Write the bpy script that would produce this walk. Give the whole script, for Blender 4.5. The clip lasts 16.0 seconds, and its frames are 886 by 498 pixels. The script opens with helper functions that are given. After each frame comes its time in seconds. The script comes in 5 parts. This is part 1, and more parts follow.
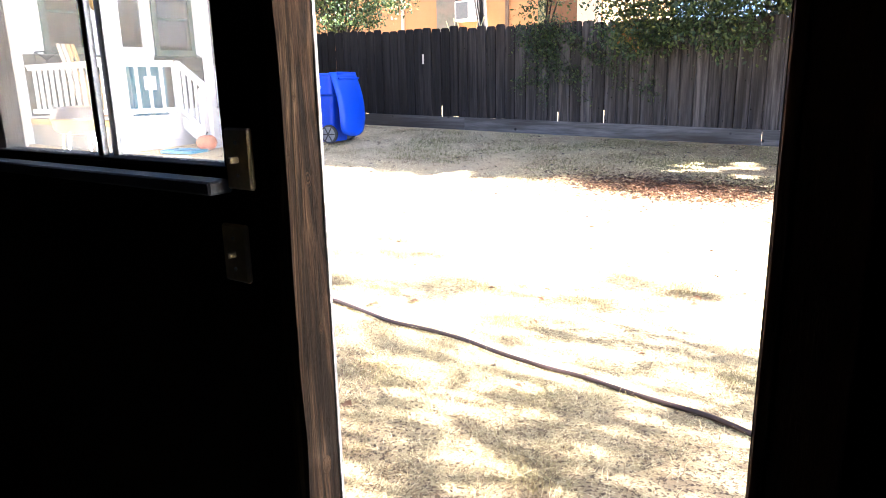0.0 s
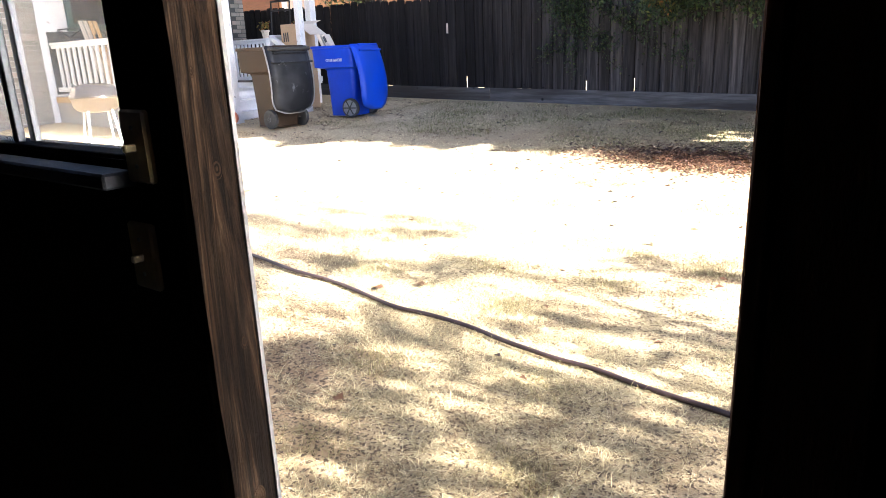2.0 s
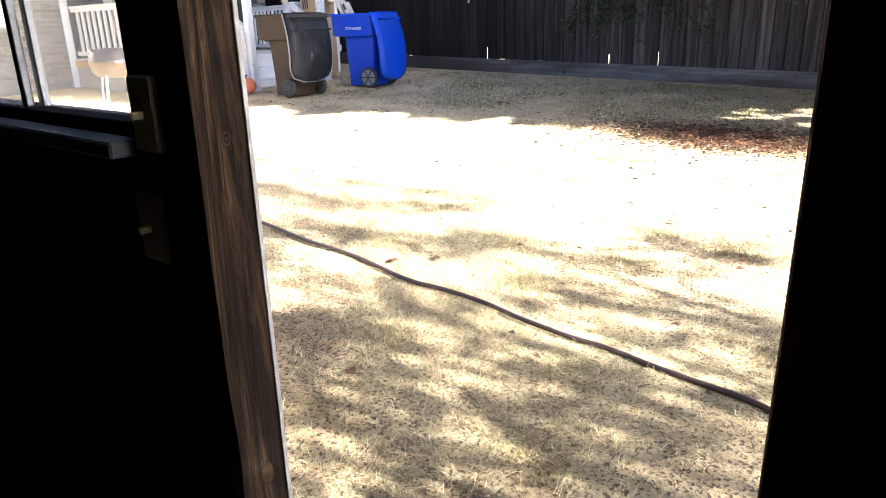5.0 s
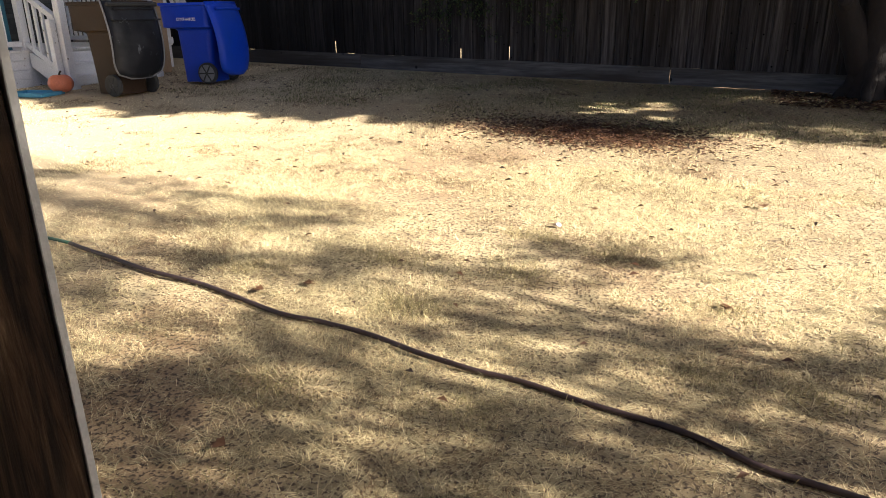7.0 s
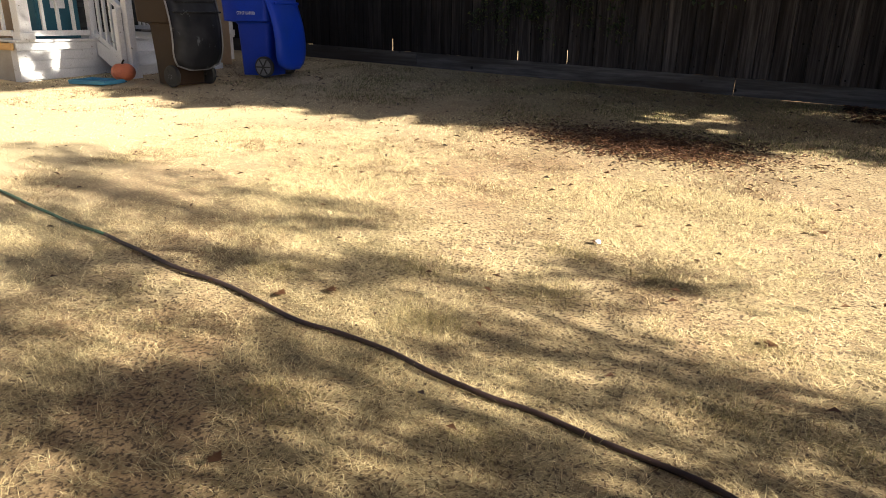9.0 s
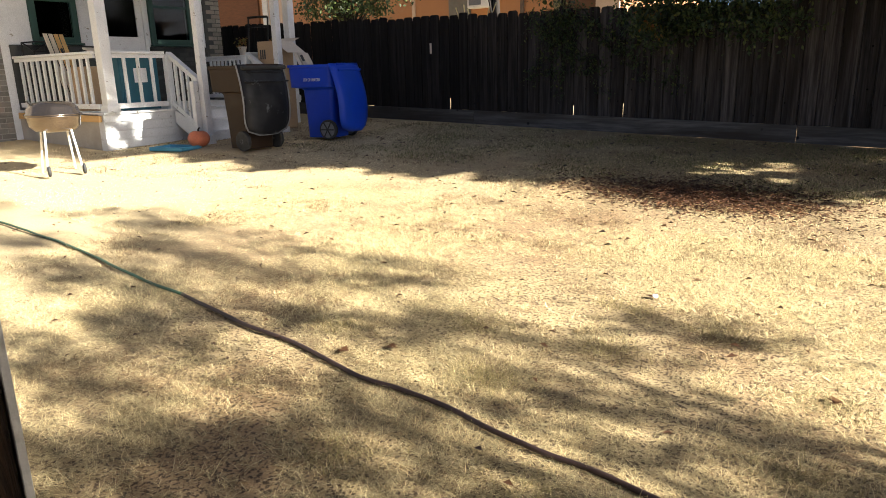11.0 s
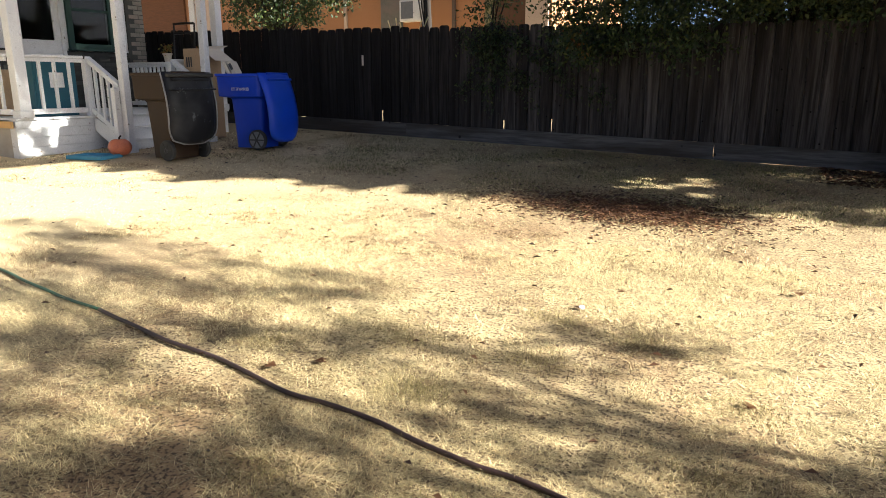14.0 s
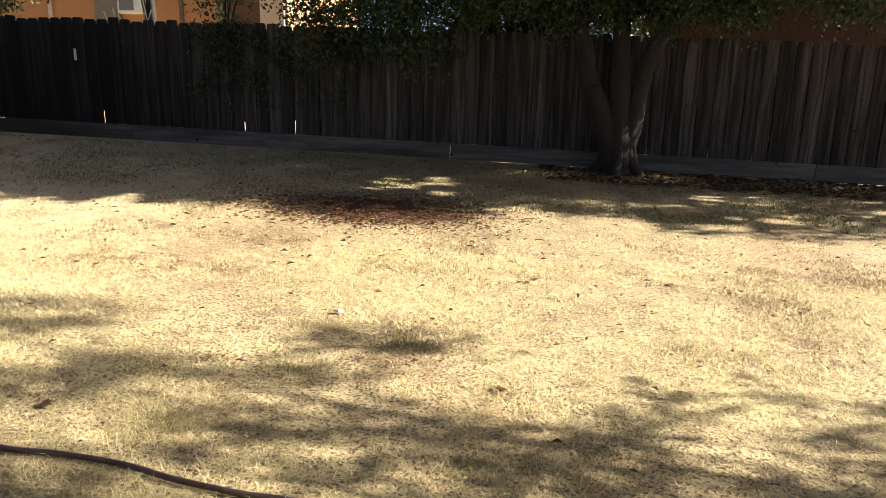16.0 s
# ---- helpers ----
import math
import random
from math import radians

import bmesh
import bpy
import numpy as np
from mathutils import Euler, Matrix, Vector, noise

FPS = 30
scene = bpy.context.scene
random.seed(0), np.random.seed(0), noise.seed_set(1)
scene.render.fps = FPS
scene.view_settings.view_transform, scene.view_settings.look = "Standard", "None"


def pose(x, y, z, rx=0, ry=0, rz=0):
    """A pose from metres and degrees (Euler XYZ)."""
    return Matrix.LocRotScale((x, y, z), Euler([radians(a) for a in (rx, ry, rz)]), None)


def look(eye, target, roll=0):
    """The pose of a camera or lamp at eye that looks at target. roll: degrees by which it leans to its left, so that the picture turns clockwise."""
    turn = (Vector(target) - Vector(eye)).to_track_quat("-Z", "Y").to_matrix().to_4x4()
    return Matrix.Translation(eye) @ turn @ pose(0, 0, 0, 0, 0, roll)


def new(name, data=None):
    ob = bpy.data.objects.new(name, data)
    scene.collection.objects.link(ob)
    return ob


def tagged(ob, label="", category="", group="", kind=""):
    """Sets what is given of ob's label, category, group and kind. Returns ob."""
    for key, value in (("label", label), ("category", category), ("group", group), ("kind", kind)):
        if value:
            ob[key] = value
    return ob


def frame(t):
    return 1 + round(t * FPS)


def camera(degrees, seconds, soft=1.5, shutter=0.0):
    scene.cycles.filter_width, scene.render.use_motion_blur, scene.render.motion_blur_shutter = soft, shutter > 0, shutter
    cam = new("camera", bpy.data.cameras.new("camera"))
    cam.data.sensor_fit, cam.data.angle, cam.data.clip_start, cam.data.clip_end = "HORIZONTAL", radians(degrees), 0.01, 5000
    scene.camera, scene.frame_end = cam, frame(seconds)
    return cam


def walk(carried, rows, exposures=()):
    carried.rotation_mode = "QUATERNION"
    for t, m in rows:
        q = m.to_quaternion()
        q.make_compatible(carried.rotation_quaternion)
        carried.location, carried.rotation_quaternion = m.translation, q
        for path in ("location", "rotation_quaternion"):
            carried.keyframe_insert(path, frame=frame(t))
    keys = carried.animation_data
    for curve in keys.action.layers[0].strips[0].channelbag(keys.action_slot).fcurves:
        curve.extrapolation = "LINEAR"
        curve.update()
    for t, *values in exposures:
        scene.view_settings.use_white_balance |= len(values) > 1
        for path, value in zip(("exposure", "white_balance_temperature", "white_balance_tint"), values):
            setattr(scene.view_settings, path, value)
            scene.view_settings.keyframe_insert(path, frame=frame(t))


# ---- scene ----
cam = camera(66.08, 16.0, soft=0.6)
PATH = [
    (0, (0.712, -1.010, 1.407), (-0.393, 0.589, 0.933), -1.20),
    (0.5, (0.708, -0.996, 1.404), (-0.365, 0.612, 0.890), -0.50),
    (1, (0.709, -0.916, 1.400), (-0.389, 0.669, 0.865), -1.64),
    (1.5, (0.710, -0.795, 1.401), (-0.426, 0.761, 0.864), -1.64),
    (2, (0.715, -0.744, 1.398), (-0.461, 0.778, 0.848), -2.40),
    (2.5, (0.715, -0.733, 1.397), (-0.461, 0.782, 0.827), -2.93),
    (3, (0.708, -0.738, 1.393), (-0.442, 0.786, 0.795), -2.55),
    (3.5, (0.706, -0.743, 1.392), (-0.447, 0.777, 0.794), -2.49),
    (5.8, (0.642, -0.627, 1.396), (-0.570, 0.831, 0.761), -1.20),
    (6, (0.538, -0.582, 1.379), (-0.550, 0.987, 0.783), 0.13),
    (6.5, (0.392, -0.522, 1.393), (-0.470, 1.192, 0.829), -1.77),
    (7, (0.326, -0.413, 1.379), (-0.509, 1.285, 0.731), -0.70),
    (7.5, (0.326, -0.284, 1.398), (-0.725, 1.314, 0.811), 0.01),
    (8, (0.344, -0.202, 1.390), (-0.652, 1.402, 0.732), 0.41),
    (8.2, (0.332, -0.200, 1.383), (-0.633, 1.421, 0.719), 0.97),
    (10.3, (0.429, -0.290, 1.467), (-0.632, 1.307, 0.897), -0.44),
    (10.5, (0.426, -0.286, 1.471), (-0.674, 1.295, 0.933), -0.99),
    (11, (0.436, -0.300, 1.468), (-0.706, 1.261, 0.961), -1.37),
    (11.5, (0.434, -0.289, 1.462), (-0.731, 1.259, 0.964), -1.50),
    (12, (0.436, -0.292, 1.463), (-0.773, 1.225, 0.975), -1.85),
    (12.5, (0.437, -0.295, 1.458), (-0.800, 1.206, 0.995), -1.35),
    (13, (0.471, -0.302, 1.470), (-0.777, 1.190, 1.008), -1.20),
    (13.5, (0.452, -0.305, 1.471), (-0.666, 1.289, 1.012), -0.39),
    (14, (0.446, -0.290, 1.470), (-0.536, 1.386, 0.995), -0.00),
    (14.5, (0.453, -0.276, 1.471), (-0.275, 1.526, 1.001), 0.29),
    (15, (0.465, -0.256, 1.470), (-0.043, 1.618, 0.988), 1.04),
    (15.5, (0.441, -0.240, 1.479), (0.165, 1.679, 0.989), 1.87),
    (16, (0.408, -0.242, 1.479), (0.101, 1.679, 1.014), 1.17),
]
EXPOSURES = [(0.0, 4.9, 5550, 9), (0.7, 4.55, 5550, 9), (1.5, 4.18, 5550, 9), (3.5, 3.88, 5550, 9), (5.8, 3.83, 5500, 9), (6.1, 3.43, 5470, 9), (6.5, 2.9, 5770, 9), (7.0, 2.25, 6170, 9), (7.6, 2.0, 6420, 9), (8.3, 1.95, 6670, 9), (10.4, 2.12, 6550, 6), (11.5, 2.22, 6350, 6), (13.3, 2.3, 6150, 6), (14.5, 2.22, 6300, 4), (16.0, 2.17, 6450, 4)]
walk(cam, [(t, look(eye, target, roll)) for t, eye, target, roll in PATH], EXPOSURES)

# ---- world and sun ----
SUN_WAY = Vector((-1.32, -0.15, -0.68))
sky_world = bpy.data.worlds.new("sky")
scene.world = sky_world
sky_world.use_nodes = True
wn = sky_world.node_tree.nodes
wn.clear()
sky_tex = wn.new("ShaderNodeTexSky")
sky_tex.sky_type = "NISHITA"
sky_tex.sun_disc = False
sky_tex.sun_elevation = radians(27.0)
sky_tex.air_density = 0.3
sky_tex.dust_density = 1.6
sky_tex.sun_rotation = math.atan2(1.32, 0.15)
sky_bg = wn.new("ShaderNodeBackground")
sky_bg.inputs["Strength"].default_value = 0.05
sky_out = wn.new("ShaderNodeOutputWorld")
sky_world.node_tree.links.new(sky_tex.outputs[0], sky_bg.inputs[0])
sky_world.node_tree.links.new(sky_bg.outputs[0], sky_out.inputs[0])
sun_data = bpy.data.lights.new("sun", "SUN")
sun_data.energy = 5.0
sun_data.angle = radians(0.53)
sun_data.color = (1.0, 0.93, 0.82)
sun = new("sun", sun_data)
sun.matrix_world = Matrix.Translation((20, 4, 14)) @ SUN_WAY.to_track_quat("-Z", "Y").to_matrix().to_4x4()


# ---- materials ----
def mat(name, dark, light, scale=8.0, rough=0.8, bump=0.2, metal=0.0, stretch=(1, 1, 1), third=None, fine=60.0,
        vary=0.0, spec=0.5, coord="Object", wear=None, wear_scale=6.0, wear_amount=0.5, bump_scale=None, island=False, across=None, knots=0.0, crisp=(0.3, 0.7)):
    """A surface with variation at two scales; third: a colour in large stains; wear: a colour in sharp worn patches;
    across: a colour that takes over from one x to another, with its share;
    knots: how many dark knots a metre."""
    m = bpy.data.materials.new(name)
    m.use_nodes = True
    nt = m.node_tree
    nd, ln = nt.nodes, nt.links
    bsdf = nd["Principled BSDF"]
    tc = nd.new("ShaderNodeTexCoord")
    mp = nd.new("ShaderNodeMapping")
    mp.inputs["Scale"].default_value = stretch
    ln.new(tc.outputs[coord], mp.inputs["Vector"])
    vec = mp.outputs["Vector"]
    if vary:
        oi = nd.new("ShaderNodeObjectInfo") if not island else nd.new("ShaderNodeNewGeometry")
        rnd = oi.outputs["Random"] if not island else oi.outputs["Random Per Island"]
        add = nd.new("ShaderNodeVectorMath")
        add.operation = "ADD"
        sc = nd.new("ShaderNodeMath")
        sc.operation = "MULTIPLY"
        sc.inputs[1].default_value = 37.0
        ln.new(rnd, sc.inputs[0])
        ln.new(vec, add.inputs[0])
        ln.new(sc.outputs[0], add.inputs[1])
        vec = add.outputs[0]

    def noise_at(s, detail=5.0):
        n = nd.new("ShaderNodeTexNoise")
        n.inputs["Scale"].default_value = s
        n.inputs["Detail"].default_value = detail
        n.inputs["Roughness"].default_value = 0.62
        ln.new(vec, n.inputs["Vector"])
        return n.outputs["Fac"]

    def mix(fac, a, b, lo=0.0, hi=1.0):
        r = nd.new("ShaderNodeMapRange")
        r.inputs[1].default_value, r.inputs[2].default_value = lo, hi
        ln.new(fac, r.inputs[0])
        x = nd.new("ShaderNodeMix")
        x.data_type = "RGBA"
        ln.new(r.outputs[0], x.inputs[0])
        for sock, v in ((x.inputs[6], a), (x.inputs[7], b)):
            if isinstance(v, tuple):
                sock.default_value = (*v, 1)
            else:
                ln.new(v, sock)
        return x.outputs[2]

    big, small = noise_at(scale), noise_at(fine, 3.0)
    col = mix(big, dark, light, *crisp)
    mid = tuple((a + b) * 0.5 for a, b in zip(dark, light))
    both = mix(small, tuple(c * 0.72 for c in mid), tuple(min(1, c * 1.25) for c in mid), 0.3, 0.7)
    half = nd.new("ShaderNodeMix")
    half.data_type = "RGBA"
    half.inputs[0].default_value = 0.45
    ln.new(col, half.inputs[6])
    ln.new(both, half.inputs[7])
    col = half.outputs[2]
    if third:
        col = mix(noise_at(scale * 0.23, 4.0), col, third, 0.48, 0.68)
    if wear:
        col = mix(noise_at(wear_scale, 6.0), col, wear, 1.0 - wear_amount, 1.06 - wear_amount)
    if knots:
        kn = nd.new("ShaderNodeTexVoronoi")
        kn.inputs["Scale"].default_value = knots
        add = nd.new("ShaderNodeVectorMath")
        add.operation = "ADD"
        ln.new(tc.outputs[coord], add.inputs[0])
        ln.new(sc.outputs[0], add.inputs[1])
        ln.new(add.outputs[0], kn.inputs["Vector"])
        col = mix(kn.outputs["Distance"], tuple(c * 0.3 for c in dark), col, 0.045, 0.085)
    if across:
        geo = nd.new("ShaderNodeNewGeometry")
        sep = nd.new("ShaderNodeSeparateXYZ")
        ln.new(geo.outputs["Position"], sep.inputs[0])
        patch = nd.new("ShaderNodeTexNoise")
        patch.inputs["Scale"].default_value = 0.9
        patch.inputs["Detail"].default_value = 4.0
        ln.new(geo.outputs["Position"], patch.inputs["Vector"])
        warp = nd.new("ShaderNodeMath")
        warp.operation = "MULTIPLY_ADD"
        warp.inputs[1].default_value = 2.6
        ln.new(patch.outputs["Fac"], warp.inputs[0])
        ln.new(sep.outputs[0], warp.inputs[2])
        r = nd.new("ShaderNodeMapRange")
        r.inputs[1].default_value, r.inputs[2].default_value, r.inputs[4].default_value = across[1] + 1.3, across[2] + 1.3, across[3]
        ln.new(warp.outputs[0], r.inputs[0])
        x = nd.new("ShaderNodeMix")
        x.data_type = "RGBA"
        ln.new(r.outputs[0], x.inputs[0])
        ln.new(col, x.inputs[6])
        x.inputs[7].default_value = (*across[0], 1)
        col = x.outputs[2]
    if vary:
        hs = nd.new("ShaderNodeHueSaturation")
        r = nd.new("ShaderNodeMapRange")
        r.inputs[3].default_value, r.inputs[4].default_value = 1.0 - vary, 1.0 + vary
        ln.new(rnd, r.inputs[0])
        ln.new(r.outputs[0], hs.inputs["Value"])
        ln.new(col, hs.inputs["Color"])
        col = hs.outputs[0]
    ln.new(col, bsdf.inputs["Base Color"])
    rr = nd.new("ShaderNodeMapRange")
    rr.inputs[3].default_value, rr.inputs[4].default_value = max(0.02, rough - 0.12), min(1, rough + 0.12)
    ln.new(big, rr.inputs[0])
    ln.new(rr.outputs[0], bsdf.inputs["Roughness"])
    bsdf.inputs["Metallic"].default_value = metal
    bsdf.inputs["Specular IOR Level"].default_value = spec
    if bump:
        b = nd.new("ShaderNodeBump")
        b.inputs["Strength"].default_value = bump
        b.inputs["Distance"].default_value = 0.01
        ln.new(noise_at(bump_scale) if bump_scale else small, b.inputs["Height"])
        ln.new(b.outputs[0], bsdf.inputs["Normal"])
    return m


def leaf_mat(name, a, b, c, thin=0.35):
    m = bpy.data.materials.new(name)
    m.use_nodes = True
    nd, ln = m.node_tree.nodes, m.node_tree.links
    bsdf, out = nd["Principled BSDF"], nd["Material Output"]
    geo = nd.new("ShaderNodeNewGeometry")
    ramp = nd.new("ShaderNodeValToRGB")
    ramp.color_ramp.elements[0].color = (*a, 1)
    ramp.color_ramp.elements[1].color = (*c, 1)
    e = ramp.color_ramp.elements.new(0.6)
    e.color = (*b, 1)
    ln.new(geo.outputs["Random Per Island"], ramp.inputs[0])
    ln.new(ramp.outputs[0], bsdf.inputs["Base Color"])
    bsdf.inputs["Roughness"].default_value = 0.55
    tr = nd.new("ShaderNodeBsdfTranslucent")
    ln.new(ramp.outputs[0], tr.inputs[0])
    mx = nd.new("ShaderNodeMixShader")
    mx.inputs[0].default_value = thin
    ln.new(bsdf.outputs[0], mx.inputs[1])
    ln.new(tr.outputs[0], mx.inputs[2])
    ln.new(mx.outputs[0], out.inputs[0])
    return m


def glass_mat(name, tint=(0.9, 0.93, 0.92), dust=0.0):
    m = bpy.data.materials.new(name)
    m.use_nodes = True
    nd, ln = m.node_tree.nodes, m.node_tree.links
    bsdf, out = nd["Principled BSDF"], nd["Material Output"]
    bsdf.inputs["Base Color"].default_value = (*tint, 1)
    bsdf.inputs["Transmission Weight"].default_value = 1.0
    bsdf.inputs["Roughness"].default_value = 0.02
    bsdf.inputs["IOR"].default_value = 1.1 if dust else 1.2
    if dust:
        n = nd.new("ShaderNodeTexNoise")
        n.inputs["Scale"].default_value = 5.0
        n.inputs["Detail"].default_value = 8.0
        r = nd.new("ShaderNodeMapRange")
        r.inputs[1].default_value, r.inputs[2].default_value = 0.3, 0.8
        r.inputs[3].default_value, r.inputs[4].default_value = dust * 0.5, dust * 1.6
        ln.new(n.outputs["Fac"], r.inputs[0])
        tl = nd.new("ShaderNodeBsdfTranslucent")
        tl.inputs[0].default_value = (0.8, 0.78, 0.72, 1)
        mx = nd.new("ShaderNodeMixShader")
        ln.new(r.outputs[0], mx.inputs[0])
        ln.new(bsdf.outputs[0], mx.inputs[1])
        ln.new(tl.outputs[0], mx.inputs[2])
        ln.new(mx.outputs[0], out.inputs[0])
    return m


# the wear flecks paint shaded gaps between grass blades into the bare soil
M_SOIL = mat("dry_lawn", (0.20, 0.13, 0.064), (0.56, 0.44, 0.24), 2.6, 0.95, 0.9, third=(0.34, 0.215, 0.112), fine=60, coord="Object", wear=(0.095, 0.06, 0.032), wear_scale=60, wear_amount=0.49, across=((0.64, 0.50, 0.295), -2.2, -6.0, 0.65))
M_GRASS = mat("dry_grass", (0.45, 0.345, 0.165), (0.93, 0.795, 0.455), 0.9, 0.8, 0, third=(0.43, 0.30, 0.138), vary=0.65, island=True, across=((0.88, 0.755, 0.47), -2.2, -6.5, 0.6))
M_THATCH = mat("dead_thatch", (0.10, 0.058, 0.027), (0.26, 0.16, 0.077), 1.3, 0.9, 0, vary=0.5, island=True)
# greener and darker than the tufts, for the strip along the fence
M_GREENGRASS = mat("shaded_green_grass", (0.085, 0.092, 0.028), (0.27, 0.235, 0.09), 2.5, 0.85, 0, vary=0.45, island=True)
M_STRAW = mat("pale_straw", (0.55, 0.46, 0.24), (0.74, 0.64, 0.36), 8, 0.85, 0.1)
M_TUFT = mat("greenish_grass", (0.15, 0.125, 0.048), (0.42, 0.32, 0.14), 2.5, 0.85, 0, vary=0.45, island=True)
M_CONCRETE = mat("concrete", (0.34, 0.31, 0.27), (0.46, 0.43, 0.38), 4, 0.9, 0.3, third=(0.27, 0.23, 0.18))
# across puts the tree shade at the fence's left end into the weathered colour
M_FENCE = mat("weathered_shaded_fence", (0.008, 0.0072, 0.007), (0.112, 0.100, 0.094), 2.3, 0.9, 0.8, stretch=(10, 10, 0.45), third=(0.018, 0.0145, 0.0122), vary=0.42, fine=7, across=((0.007, 0.0065, 0.0068), -3.0, -7.6, 0.85), knots=5.5, spec=0.15, crisp=(0.41, 0.62))
M_KICK = mat("weathered_shaded_kickboard", (0.05, 0.048, 0.047), (0.16, 0.155, 0.15), 2.5, 0.9, 0.5, stretch=(0.7, 9, 9), third=(0.05, 0.042, 0.036), vary=0.2, fine=9, knots=2.5, spec=0.2, across=((0.035, 0.033, 0.032), -4.5, -9.0, 0.6), crisp=(0.38, 0.64))
def wood_mat(name, deep, mid, pale):
    """Rough sawn softwood: wavering grain along z, pale streaks and dark stains."""
    m = bpy.data.materials.new(name)
    m.use_nodes = True
    nd, ln = m.node_tree.nodes, m.node_tree.links
    bsdf = nd["Principled BSDF"]
    tc = nd.new("ShaderNodeTexCoord")

    def chain(stretch, scale, detail, warp=0.0, rough=0.6):
        mp = nd.new("ShaderNodeMapping")
        mp.inputs["Scale"].default_value = stretch
        ln.new(tc.outputs["Object"], mp.inputs["Vector"])
        n = nd.new("ShaderNodeTexNoise")
        n.inputs["Scale"].default_value, n.inputs["Detail"].default_value = scale, detail
        n.inputs["Roughness"].default_value, n.inputs["Distortion"].default_value = rough, warp
        ln.new(mp.outputs[0], n.inputs["Vector"])
        return n.outputs["Fac"]

    grain = chain((24, 24, 1.1), 1.0, 7.0, 2.6, 0.72)
    ramp = nd.new("ShaderNodeValToRGB")
    els = ramp.color_ramp.elements
    els[0].position, els[0].color = 0.40, (*deep, 1)
    els[1].position, els[1].color = 0.74, (*pale, 1)
    e = els.new(0.53)
    e.color = (*mid, 1)
    ln.new(grain, ramp.inputs[0])
    stain = nd.new("ShaderNodeMapRange")
    stain.inputs[1].default_value, stain.inputs[2].default_value = 0.42, 0.56
    stain.inputs[3].default_value, stain.inputs[4].default_value = 0.0, 0.85
    ln.new(chain((17, 17, 1.5), 1.0, 6.0, 1.2), stain.inputs[0])
    mx = nd.new("ShaderNodeMix")
    mx.data_type = "RGBA"
    ln.new(stain.outputs[0], mx.inputs[0])
    ln.new(ramp.outputs[0], mx.inputs[6])
    mx.inputs[7].default_value = (*(c * 0.6 for c in deep), 1)
    ln.new(mx.outputs[2], bsdf.inputs["Base Color"])
    bsdf.inputs["Roughness"].default_value = 0.88
    bsdf.inputs["Specular IOR Level"].default_value = 0.25
    b = nd.new("ShaderNodeBump")
    b.inputs["Strength"].default_value, b.inputs["Distance"].default_value = 0.9, 0.006
    ln.new(grain, b.inputs["Height"])
    ln.new(b.outputs[0], bsdf.inputs["Normal"])
    return m


M_STUD = wood_mat("rough_stud", (0.009, 0.0047, 0.0023), (0.058, 0.031, 0.015), (0.235, 0.148, 0.08))
M_KNOT = mat("dark_knot", (0.014, 0.0075, 0.0038), (0.08, 0.045, 0.022), 60, 0.8, 0.4, fine=160, spec=0.2)
M_EDGE = mat("grey_edge_highlight", (0.14, 0.14, 0.15), (0.25, 0.25, 0.26), 20, 0.5, 0.1)
# near-black because the unlit shed's shade is put into the board colour
M_SHED = mat("unlit_shed_board", (0.005, 0.0035, 0.0025), (0.013, 0.008, 0.0055), 4, 0.9, 0.3, stretch=(6, 6, 0.6), fine=40, spec=0.2)
M_JAMB = mat("reddish_jamb", (0.12, 0.045, 0.018), (0.26, 0.11, 0.045), 4, 0.85, 0.4, stretch=(8, 8, 0.6), fine=30)
M_SHED_OUT = mat("shed_paint", (0.42, 0.40, 0.37), (0.52, 0.50, 0.46), 6, 0.85, 0.3, fine=50)
M_SILL = mat("grey_sill", (0.07, 0.076, 0.085), (0.125, 0.13, 0.14), 8, 0.7, 0.2, wear=(0.06, 0.05, 0.045), wear_amount=0.35)
M_ALU = mat("dull_aluminium", (0.30, 0.31, 0.33), (0.45, 0.46, 0.48), 10, 0.45, 0.1, metal=0.8)
M_PLATE = mat("ivory_plate", (0.58, 0.46, 0.27), (0.70, 0.56, 0.34), 20, 0.5, 0.05)
M_SCREW = mat("steel_screw", (0.4, 0.38, 0.34), (0.5, 0.48, 0.44), 30, 0.35, 0, metal=0.9)
M_WHITE = mat("worn_white_paint", (0.60, 0.60, 0.60), (0.76, 0.76, 0.76), 5, 0.7, 0.25, wear=(0.16, 0.125, 0.10), wear_scale=13, wear_amount=0.355)
M_CLAP = mat("white_clapboard", (0.58, 0.59, 0.60), (0.74, 0.74, 0.74), 4, 0.75, 0.2, wear=(0.24, 0.20, 0.17), wear_scale=9, wear_amount=0.36)
M_BRICK = mat("grey_brick", (0.13, 0.125, 0.105), (0.24, 0.225, 0.195), 7, 0.9, 0.5, vary=0.28, fine=80, third=(0.24, 0.19, 0.16))
# brick with the porch's shade put into its colour
M_DIMBRICK = mat("shaded_porch_brick", (0.03, 0.032, 0.03), (0.06, 0.062, 0.058), 7, 0.9, 0.5, vary=0.3, fine=80)
M_MORTAR = mat("mortar", (0.26, 0.243, 0.215), (0.35, 0.328, 0.295), 9, 0.95, 0.4)
M_GREEN = mat("green_window_frame", (0.008, 0.038, 0.029), (0.014, 0.058, 0.045), 8, 0.55, 0.1)
M_GLASS = glass_mat("window_glass", (0.35, 0.39, 0.39))
M_DUSTY = glass_mat("dusty_window_glass", (0.95, 0.95, 0.93), 0.14)
# the darkness of the unlit rooms is put into this colour
M_DARK = mat("unlit_interior", (0.02, 0.02, 0.02), (0.035, 0.032, 0.03), 4, 0.9, 0)
